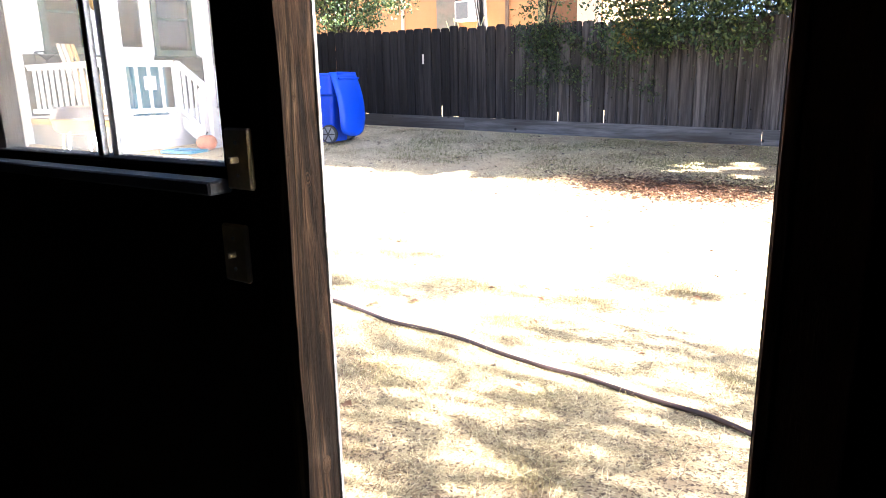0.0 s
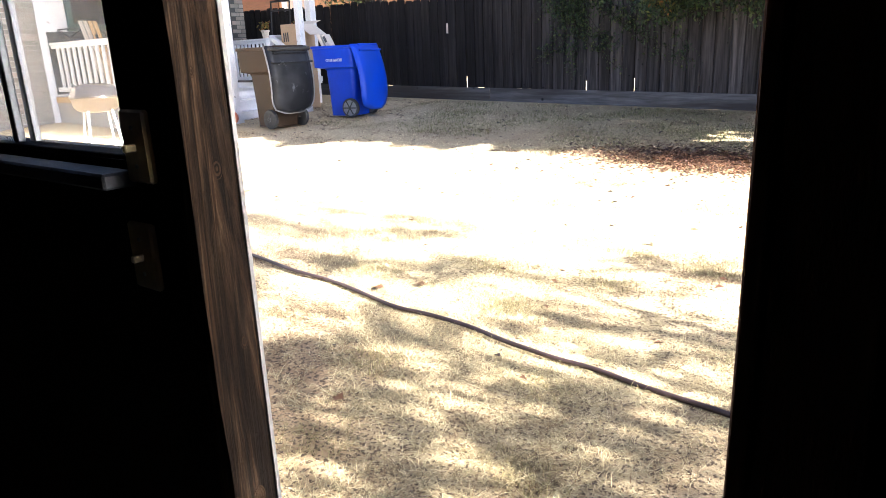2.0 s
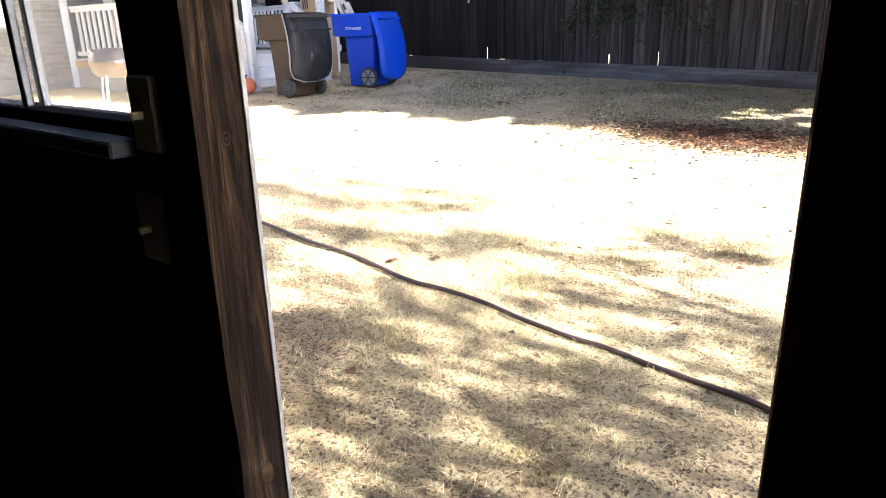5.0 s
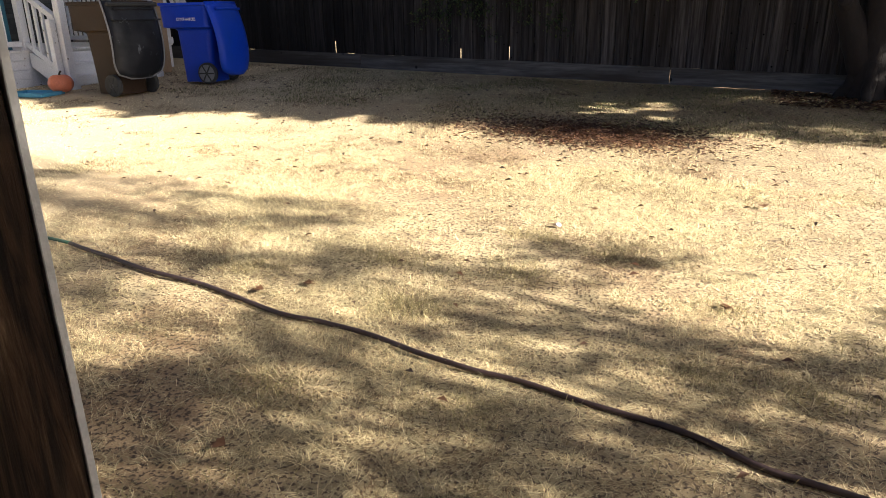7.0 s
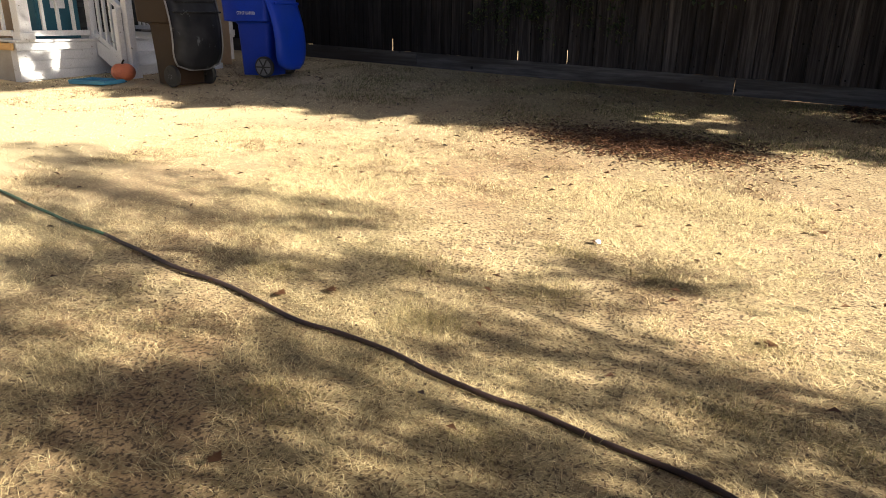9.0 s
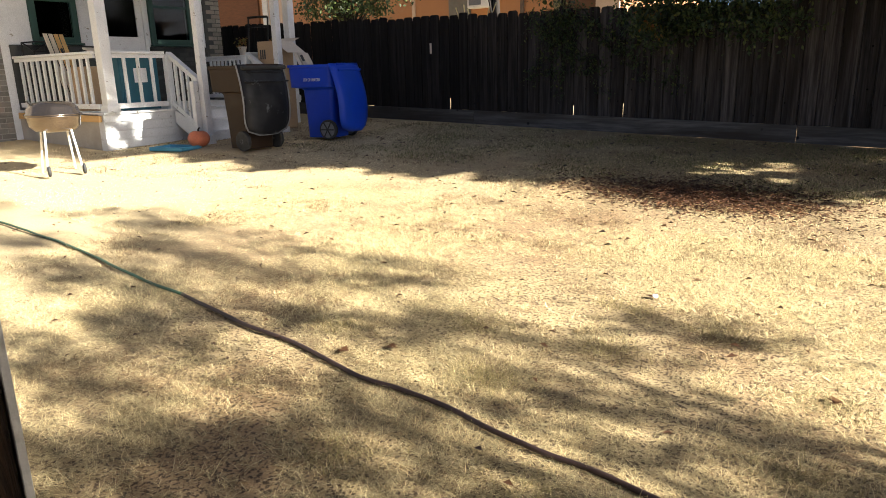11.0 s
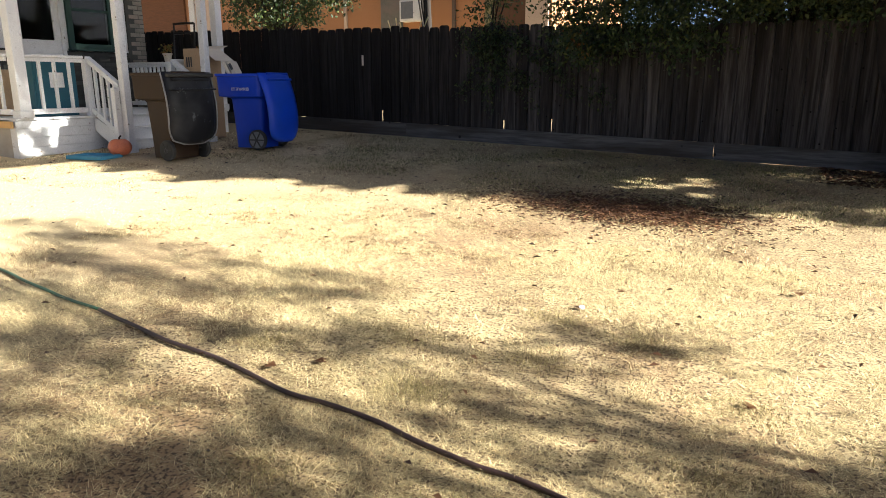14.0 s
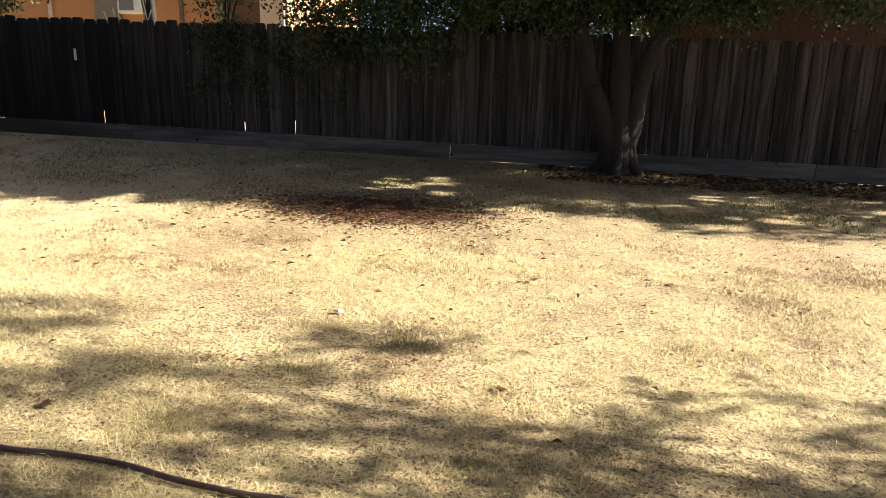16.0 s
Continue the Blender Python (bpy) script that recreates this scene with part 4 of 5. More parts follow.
def house_window(name, y0, y1, z0, z1, label):
    w = thing(name, WALL_X, y0, z0, label, "window", kind="structure")
    W, H, f = y1 - y0, z1 - z0, 0.075
    for nm, a in (("window_frame", (-0.02, 0.05, -0.03, f, -0.02, H)), ("window_frame", (-0.02, 0.05, W - f, W + 0.03, -0.02, H)),
                  ("window_frame", (-0.02, 0.052, f, W - f, -0.02, f)), ("window_frame", (-0.02, 0.052, f, W - f, H - f, H)),
                  ("sash", (0.0, 0.035, f, W - f, H * 0.52, H * 0.52 + 0.05))):
        part(nm, B(*a, bevel=0.006), M_GREEN, w)
    part("window_sill", B(-0.02, 0.12, -0.06, W + 0.06, -0.06, -0.022, bevel=0.006), M_GREEN, w)
    part("pane", B(0.008, 0.012, f, W - f, f, H * 0.52), M_GLASS, w)
    part("pane", B(0.018, 0.022, f, W - f, H * 0.52 + 0.05, H - f), M_GLASS, w)
    return w


def clapboards(wall, x, y0, y1, z0, z1, holes=()):
    """Lapped boards on a wall facing the yard, cut round the openings."""
    z, k = z0, 0
    while z < z1 - 0.02:
        h = min(0.115, z1 - z)
        spans = [(y0, y1)]
        for a, b, c, d in holes:
            if z + h > c and z < d:
                spans = [q for s, e in spans for q in ((s, min(e, a)), (max(s, b), e)) if q[1] - q[0] > 0.01]
        for s, e in spans:
            bm = bmesh.new()
            vs = [bm.verts.new(p) for p in ((x, s, z), (x + 0.020, s, z), (x + 0.006, s, z + h), (x, s, z + h),
                                            (x, e, z), (x + 0.020, e, z), (x + 0.006, e, z + h), (x, e, z + h))]
            for f in ((0, 1, 2, 3), (7, 6, 5, 4), (1, 5, 6, 2), (0, 4, 5, 1), (3, 2, 6, 7), (0, 3, 7, 4)):
                bm.faces.new([vs[i] for i in f])
            bmesh.ops.recalc_face_normals(bm, faces=bm.faces)
            part("clapboard", bm, M_CLAP, wall)
        z += h
        k += 1


def brick_wall(name, x, y0, y1, z0, z1, label, limit, material=M_BRICK, joint=M_MORTAR, sink=0.4, deep=0.18):
    wall = solid(name, [(x - deep, x - 0.008, y0, y1, z0 - sink, z1)], joint, label, "wall")
    r = random.Random(3)
    pitch, rise = 0.225, 0.088
    meshes = []
    for k in range(5):
        bm = B(0, 0.09, 0.007, pitch - 0.007, 0.006, rise - 0.007, bevel=0.004)
        for v in bm.verts:
            v.co += Vector((r.uniform(-1, 1), r.uniform(-1, 1), r.uniform(-1, 1))) * 0.0025
        me = bpy.data.meshes.new("brick")
        bm.to_mesh(me)
        bm.free()
        me.materials.append(material)
        meshes.append(me)
    made = 0
    for i in range(int((z1 - z0) / rise)):
        z = z0 + i * rise
        y = y1
        if i % 2:
            piece("brick", meshes[0], pose(x - 0.09, y1 - pitch / 2, z) @ Matrix.Diagonal((1, 0.5, 1, 1)), wall)
            y -= pitch / 2
        while y - pitch > y0 - 0.01 and made < limit:
            y -= pitch
            piece("brick", r.choice(meshes), pose(x - 0.088 - 0.004 * r.random(), y, z), wall)
            made += 1
    return wall


def build_house():
    base = G(WALL_X, 5)
    brick_wall("wall_brick", WALL_X, 2.35, PY0 - 0.10, base - 0.15, 3.7, "grey brick house wall with pale mortar", 470)
    solid("wall_brick_far", [(WALL_X - 0.18, WALL_X, -4.0, 2.35, base - 0.5, 3.7)], M_BRICK, "grey brick house wall", "wall")
    y_w1, y_d, y_w2 = (5.51, 6.26), (6.72, 7.55), (7.72, 8.62)
    z_w = (DECK + 1.14, DECK + 2.42)
    zd = DECK + 2.25
    wall = solid("wall_porch", [(WALL_X - 0.18, WALL_X - 0.004, PY0 - 0.098, y_w1[0], base - 0.3, 3.7), (WALL_X - 0.18, WALL_X - 0.004, y_w1[0], y_w1[1], base - 0.3, z_w[0]),
                                (WALL_X - 0.18, WALL_X - 0.004, y_w1[0], y_w1[1], z_w[1], 3.7), (WALL_X - 0.18, WALL_X - 0.004, y_w1[1], y_d[0], base - 0.3, 3.7),
                                (WALL_X - 0.18, WALL_X - 0.004, y_d[0], y_d[1], zd, 3.7), (WALL_X - 0.18, WALL_X - 0.004, y_d[0], y_d[1], base - 0.3, DECK),
                                (WALL_X - 0.18, WALL_X - 0.004, y_d[1], y_w2[0], base - 0.3, 3.7), (WALL_X - 0.18, WALL_X - 0.004, y_w2[0], y_w2[1], base - 0.3, z_w[0]),
                                (WALL_X - 0.18, WALL_X - 0.004, y_w2[0], y_w2[1], z_w[1], 3.7), (WALL_X - 0.18, WALL_X - 0.004, y_w2[1], 8.94, base - 0.3, 3.7)],
                 M_CLAP, "white painted clapboard porch wall", "wall")
    clapboards(wall, WALL_X - 0.003, PY0 - 0.095, 8.93, z_w[0] - 0.06, 3.68,
               [(y_w1[0] - 0.05, y_w1[1] + 0.05, z_w[0] - 0.07, z_w[1]), (y_d[0] - 0.07, y_d[1] + 0.07, DECK, zd + 0.06), (y_w2[0] - 0.05, y_w2[1] + 0.05, z_w[0] - 0.07, z_w[1])])
    # darkened joints stand in for the shade on the pilaster
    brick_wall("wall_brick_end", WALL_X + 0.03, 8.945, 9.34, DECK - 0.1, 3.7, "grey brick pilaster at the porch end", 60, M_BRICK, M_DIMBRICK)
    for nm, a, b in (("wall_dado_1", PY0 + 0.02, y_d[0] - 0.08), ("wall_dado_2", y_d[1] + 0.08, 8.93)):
        brick_wall(nm, WALL_X + 0.05, a, b, DECK + 0.003, z_w[0] - 0.065, "brick porch wall below the windows, darkened for shade", 80, M_DIMBRICK, M_DIMBRICK, 0.0, 0.028)
    house_window("window_2", *y_w1, *z_w, "green-framed sash window with dark glass on the porch")
    house_window("window_3", *y_w2, *z_w, "green-framed sash window with dark glass on the porch")
    d = thing("door_2", WALL_X, y_d[0], DECK, "white panelled porch door with a dark glass pane", "door", kind="structure")
    W = y_d[1] - y_d[0]
    part("door_frame", B(-0.03, 0.045, -0.07, 0.0, 0, 2.25, bevel=0.005), M_WHITE, d)
    part("door_frame", B(-0.03, 0.045, W, W + 0.07, 0, 2.25, bevel=0.005), M_WHITE, d)
    part("door_leaf", B(-0.03, 0.012, 0.0, W, 0.0, 1.25, bevel=0.004), M_WHITE, d)
    part("door_leaf", B(-0.03, 0.012, 0.0, 0.12, 1.251, 2.25, bevel=0.004), M_WHITE, d)
    part("door_leaf", B(-0.03, 0.012, W - 0.12, W, 1.251, 2.25, bevel=0.004), M_WHITE, d)
    part("pane", B(-0.012, -0.008, 0.12, W - 0.12, 1.25, 2.25), M_GLASS, d)
    part("door_handle", lathe(bmesh.new(), [(0.012, 0), (0.012, 0.03), (0.028, 0.04), (0.028, 0.06), (0.012, 0.07)], 12, pose(0.012, 0.06, 0.98, 0, 90)), M_BRASS, d)
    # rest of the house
    solid("wall_house_inside", [(-15.2, -15.0, -4.0, 9.3, base - 0.4, 3.7), (-15.0, WALL_X - 0.181, -4.2, -4.0, base - 0.4, 3.7), (-15.0, WALL_X - 0.181, 9.1, 9.3, base - 0.4, 3.7)], M_DARK, "room walls behind the windows, coloured dark as unlit", "wall")
    solid("floor_house", [(-15.0, WALL_X - 0.181, -4.0, 9.1, 0.6, 0.9)], M_DARK, "floor inside the house, coloured dark as unlit", "floor")
    solid("ceiling_porch", [(-15.3, WALL_X + 0.25, -4.4, 9.55, 3.701, 3.82), (WALL_X + 0.25, PX + 0.28, 4.75, 9.4, 3.701, 3.82)], M_CLAP, "white boarded porch ceiling", "ceiling")
    solid("roof_house", [(-15.4, WALL_X + 0.25, -4.5, 9.65, 3.822, 3.96), (WALL_X + 0.25, PX + 0.38, 4.65, 9.5, 3.822, 3.96)], M_ROOF, "brown shingled house roof", "roof")


def railing(name, pts, label, baluster=0.125, drop=0.0):
    """Top rail, bottom rail and square balusters between two points at deck height."""
    a, b = Vector(pts[0]), Vector(pts[1])
    t = thing(name, *a, label, "railing", "porch railings")
    d = b - a
    L = Vector((d.x, d.y, 0)).length
    o = Vector((0, 0, 0))
    part("top_rail", beam(bmesh.new(), o + Vector((0, 0, 0.865)), d + Vector((0, 0, 0.865)), 0.09, 0.040, 0.006), M_WHITE, t)
    part("sub_rail", beam(bmesh.new(), o + Vector((0, 0, 0.815)), d + Vector((0, 0, 0.815)), 0.04, 0.055, 0.004), M_WHITE, t)
    part("bottom_rail", beam(bmesh.new(), o + Vector((0, 0, 0.085)), d + Vector((0, 0, 0.085)), 0.045, 0.075, 0.004), M_WHITE, t)
    n = max(2, round(L / baluster))
    for i in range(1, n):
        p = d * (i / n)
        part("baluster", B(p.x - 0.021, p.x + 0.021, p.y - 0.021, p.y + 0.021, p.z + 0.105, p.z + 0.80, bevel=0.003), M_WHITE, t)
    return t


def post(x, y, z0, z1, w, label):
    t = thing("porch_post", x, y, z0, label, "post", "porch posts")
    bm = bmesh.new()
    box(bm, -w / 2, w / 2, -w / 2, w / 2, 0, z1 - z0, bevel=0.008)
    part("shaft", bm, M_WHITE, t)
    part("base", B(-w / 2 - 0.02, w / 2 + 0.02, -w / 2 - 0.02, w / 2 + 0.02, 0, 0.10, bevel=0.006), M_WHITE, t, "flaking painted base")
    return t


def build_porch():
    g = G(-10.5, 5.06)
    porch = solid("porch_base", [(WALL_X + 0.002, PX - 0.16, PY0 + 0.005, PY0 + 0.17, g - 0.35, DECK - 0.12)], M_CONCRETE, "stained concrete porch foundation", "foundation")
    deck = thing("porch_floor", WALL_X, PY0, DECK, "white painted board porch floor", "floor", kind="structure")
    n = 22
    w = (PY1 - PY0) / n
    for i in range(n):
        part("floorboard", B(0.004, PX - WALL_X + 0.03, i * w + 0.002, (i + 1) * w - 0.002, -0.03, 0, bevel=0.003), M_WHITE, deck)
    # boards closing the front of the porch
    front = solid("porch_skirt", [(PX - 0.16, PX - 0.02, PY0 + 0.002, PY1, g - 0.3, DECK - 0.031)], M_CLAP, "white board skirting under the porch", "skirting")
    z = G(PX, 6) - 0.02
    r = random.Random(2)
    while z < DECK - 0.05:
        h = min(0.132, DECK - 0.032 - z)
        part("skirt_board", B(PX - 0.019, PX + r.uniform(0.002, 0.006), PY0 - 0.002, ST0 - 0.03, z, z + h - 0.006, bevel=0.003), M_CLAP, front)
        z += h
    lum = thing("loose_plank", WALL_X + 0.1, PY0 - 0.035, DECK - 0.085, "fresh orange-yellow pine plank along the porch edge", "plank")
    part("board", B(0, 2.62, -0.02, 0.02, -0.05, 0.045, bevel=0.004), M_PINE, lum)
    # steps
    steps = thing("porch_steps", PX, ST0, G(-9, 6.5), "worn white wooden porch steps with stringers", "steps", kind="structure")
    gz = G(-9.2, 7)
    for i in range(3):
        zz = DECK - 0.178 * (i + 1) - gz
        part("tread", B(0.03 + 0.27 * i, 0.31 + 0.27 * i, 0.04, ST1 - ST0 - 0.04, zz - 0.03, zz, bevel=0.004), M_WHITE, steps)
        part("riser", B(0.03 + 0.27 * i, 0.045 + 0.27 * i, 0.05, ST1 - ST0 - 0.05, zz + 0.0, zz + 0.145), M_CLAP, steps)
    for y in (0.0, ST1 - ST0 - 0.038):
        bm = bmesh.new()
        prof = [(0.0, DECK - gz - 0.02), (0.05, DECK - gz - 0.02), (0.88, 0.12), (0.88, -0.05), (0.60, -0.05), (0.0, 0.28)]
        a = [bm.verts.new((px, y, pz)) for px, pz in prof]
        b = [bm.verts.new((px, y + 0.038, pz)) for px, pz in prof]
        bm.faces.new(a)
        bm.faces.new(list(reversed(b)))
        for i in range(len(a)):
            bm.faces.new((a[(i + 1) % len(a)], a[i], b[i], b[(i + 1) % len(a)]))
        bmesh.ops.recalc_face_normals(bm, faces=bm.faces)
        part("stringer", bm, M_WHITE, steps)
    # posts and rails
    post(PX - 0.03, PY0 + 0.15, DECK, 3.7, 0.165, "tall white square porch post with flaking paint")
    post(PX - 0.05, PY1 - 0.09, DECK, 3.7, 0.150, "tall white square porch post")
    for y in (ST0 + 0.02, ST1):
        post(-8.86, y, G(-8.86, y) - 0.02, 3.7, 0.115, "tall white square post at the foot of the porch steps")
    solid("roof_steps", [(PX + 0.39, -8.55, ST0 - 0.35, ST1 + 0.35, 3.7, 3.82)], M_ROOF, "brown shingled roof over the porch steps", "roof")
    railing("porch_railing", ((WALL_X + 0.05, PY0 + 0.06, DECK), (PX - 0.14, PY0 + 0.06, DECK)), "white wooden porch railing with square balusters", 0.2)
    railing("porch_railing", ((PX - 0.05, PY0 + 0.24, DECK), (PX - 0.05, ST0 - 0.06, DECK)), "short white wooden porch railing with square balusters", 0.22)
    railing("porch_railing", ((WALL_X + 0.05, PY1 - 0.06, DECK), (PX - 0.14, PY1 - 0.06, DECK)), "white wooden porch railing with square balusters")
    railing("porch_railing", ((PX - 0.05, ST1 + 0.06, DECK), (PX - 0.05, PY1 - 0.17, DECK)), "short white wooden porch railing with square balusters", 0.16)
    for y in (ST0, ST1):
        nw = thing("newel_post", PX - 0.05, y, DECK, "white square newel post at the top of the steps", "post", "newel posts")
        part("shaft", B(-0.05, 0.05, -0.05, 0.05, -0.02, 0.84, bevel=0.005), M_WHITE, nw)
        railing("stair_railing", ((PX, y, DECK), (-8.93, y, DECK - 0.42)), "white sloping stair railing with square balusters", 0.16)
        nw = thing("newel_post", -8.93, y - 0.10, G(-8.93, y - 0.1) - 0.03, "worn newel post with flaking paint at the step foot", "post", "newel posts")
        part("shaft", B(-0.045, 0.045, -0.045, 0.045, 0, 0.98, bevel=0.006), M_WHITE, nw)


# ---- wheeled bins ----
def rounded_ring(w, d, r, z, seg=4):
    pts = []
    for cx, cy, a0 in ((w / 2 - r, d / 2 - r, 0), (-w / 2 + r, d / 2 - r, 90), (-w / 2 + r, -d / 2 + r, 180), (w / 2 - r, -d / 2 + r, 270)):
        for k in range(seg + 1):
            a = radians(a0 + 90 * k / seg)
            pts.append((cx + r * math.cos(a), cy + r * math.sin(a), z))
    return pts


def loft(bm, rings, close_top=False):
    vs = [[bm.verts.new(p) for p in ring] for ring in rings]
    n = len(vs[0])
    for a, b in zip(vs, vs[1:]):
        for k in range(n):
            bm.faces.new((a[k], a[(k + 1) % n], b[(k + 1) % n], b[k]))
    bm.faces.new(list(reversed(vs[0])))
    if close_top:
        bm.faces.new(vs[-1])
    return bm


def wheeled_bin(name, x, y, rz, label, body_m, lid_m, hub_m, scale=1.0, lid_end=0.24, lid_kick=0.06, tall=1.0):
    """A two-wheeled cart. Its wheels and the hinged, hanging lid face +x before the turn."""
    z = G(x, y)
    t = thing(name, x, y, z, label, "wheeled bin", rz=rz)
    s, hs = scale, scale * tall
    bm = bmesh.new()
    # length, breadth, height, corner radius and backward shift of each ring
    lower = [(0.42, 0.42, 0.02, 0.05, 0.06), (0.45, 0.45, 0.30, 0.06, 0.065), (0.50, 0.51, 0.70, 0.07, 0.075), (0.53, 0.53, 0.725, 0.07, 0.065), (0.68, 0.62, 0.745, 0.07, 0.0), (0.70, 0.64, 1.02, 0.07, 0.0),
             (0.74, 0.68, 1.025, 0.08, 0.0), (0.74, 0.68, 1.06, 0.08, 0.0), (0.69, 0.63, 1.06, 0.07, 0.0), (0.66, 0.60, 0.95, 0.06, 0.0), (0.48, 0.48, 0.70, 0.06, 0.075), (0.40, 0.40, 0.10, 0.05, 0.06)]
    loft(bm, [[(px + k * s, py, pz) for px, py, pz in rounded_ring(w * s, d * s, r * s, h * hs)] for w, d, h, r, k in lower], True)
    part("body", bm, body_m, t, smooth=False)
    # hanging lid: a shallow domed tray, rounded at its free end
    bm = bmesh.new()
    rows = 16
    top, bot = 1.07 * hs, lid_end * s
    ring_a = []
    for i in range(rows + 1):
        u = i / rows
        hw = 0.385 * s * (1.0 if u < 0.72 else math.sqrt(max(0.0, 1 - ((u - 0.72) / 0.28) ** 2)) * 0.45 + 0.55 * (1 if u < 0.97 else 0.75))
        xx = (0.385 + 0.10 * math.sin(math.pi * min(1, u * 1.05)) * 0.6 + lid_kick * u) * s
        zz = top + (bot - top) * u
        row = []
        for k in range(9):
            v = k / 8 * 2 - 1
            dome = 0.035 * s * (1 - v * v)
            edge = 0.030 * s if abs(v) > 0.95 else 0.0
            row.append(bm.verts.new((xx + dome - edge, v * hw, zz)))
        ring_a.append(row)
    for a, b in zip(ring_a, ring_a[1:]):
        for k in range(8):
            bm.faces.new((a[k], a[k + 1], b[k + 1], b[k]))
    bmesh.ops.recalc_face_normals(bm, faces=bm.faces)
    bmesh.ops.solidify(bm, geom=bm.faces[:], thickness=0.012 * s)
    lid = part("lid", bm, lid_m, t, "open lid hanging down", smooth=True)
    # light catching the black lid's rim is painted as a pale grey tube
    if lid_m is M_BLACK:
        out = []
        for i in range(rows + 1):
            u = i / rows
            out.append((u, -1))
        for i in range(9):
            out.append((1.0, -1 + i / 4))
        for i in range(rows, -1, -1):
            out.append((i / rows, 1))
        pts = []
        for u, v in out:
            hw = 0.392 * s * (1.0 if u < 0.72 else math.sqrt(max(0.0, 1 - ((u - 0.72) / 0.28) ** 2)) * 0.45 + 0.55 * (1 if u < 0.97 else 0.75))
            pts.append(Vector(((0.36 + 0.10 * math.sin(math.pi * min(1, u * 1.05)) * 0.6 + 0.06 * u + 0.045 * (1 - v * v)) * s, v * hw, top + (bot - top) * u - 0.004)))
        part("lid_edge", tube(bmesh.new(), pts, [0.011] * len(pts), 6), M_EDGE, lid, "lid edge with its highlight painted pale")
        part("hinge_bar", beam(bmesh.new(), (0.44 * s, -0.37 * s, 1.03 * hs), (0.44 * s, 0.37 * s, 1.03 * hs), 0.05 * s, 0.05 * s, 0.012), M_RUBBER, lid, "thick black hinge bar")
        part("ledge", beam(bmesh.new(), (0.482 * s, -0.36 * s, 0.86 * hs), (0.482 * s, 0.36 * s, 0.86 * hs), 0.05 * s, 0.022 * s, 0.006), M_BLACK, lid)
    part("lid_lip", beam(bmesh.new(), (0.45 * s, -0.30 * s, 0.98 * hs), (0.45 * s, 0.30 * s, 0.98 * hs), 0.03 * s, 0.03 * s, 0.008), lid_m, lid)
    bm = bmesh.new()
    tube(bm, [Vector((0.36 * s, -0.27 * s, 1.0 * hs)), Vector((0.41 * s, -0.26 * s, 1.06 * hs)), Vector((0.41 * s, 0.26 * s, 1.06 * hs)), Vector((0.36 * s, 0.27 * s, 1.0 * hs))], [0.016 * s] * 4, 8)
    part("handle", bm, body_m, t)
    for yy in (-0.285, 0.285):
        r = 0.135 * s
        m = pose(0.24 * s, yy * s - 0.03 * s, 0.135 * s, -90)
        wh = part("wheel", lathe(bmesh.new(), [(r * 0.78, 0), (r * 0.94, 0.002), (r, 0.014 * s), (r, 0.046 * s), (r * 0.94, 0.058 * s), (r * 0.78, 0.06 * s)], 28, m), M_RUBBER, t, "black rubber tyre", smooth=False)
        bm = bmesh.new()
        lathe(bm, [(r * 0.80, -0.002 * s), (r * 0.80, 0.062 * s)], 28, m)
        part("rim", bm, M_RUBBER if hub_m is None else M_HUB, wh, "dull hub")
        side = -1 if yy < 0 else 1
        for a in range(6):
            bm = bmesh.new()
            ang = math.pi / 3 * a
            c = Vector((0.24 * s, (yy + side * 0.033) * s, 0.135 * s))
            beam(bm, c, c + Vector((math.cos(ang), 0, math.sin(ang))) * r * 0.78, 0.012 * s, 0.016 * s)
            part("spoke", bm, M_RUBBER, wh)
        bm = bmesh.new()
        c = Vector((0.24 * s, (yy + side * 0.03) * s - 0.006, 0.135 * s))
        lathe(bm, [(r * 0.25, 0), (r * 0.25, 0.016)], 14, Matrix.Translation(c) @ pose(0, 0, 0, -90))
        part("hub", bm, M_HUB, wh)
    part("axle", tube(bmesh.new(), [Vector((0.24 * s, -0.28 * s, 0.135 * s)), Vector((0.24 * s, 0.28 * s, 0.135 * s))], [0.012, 0.012], 8), M_RUBBER, t)
    return t


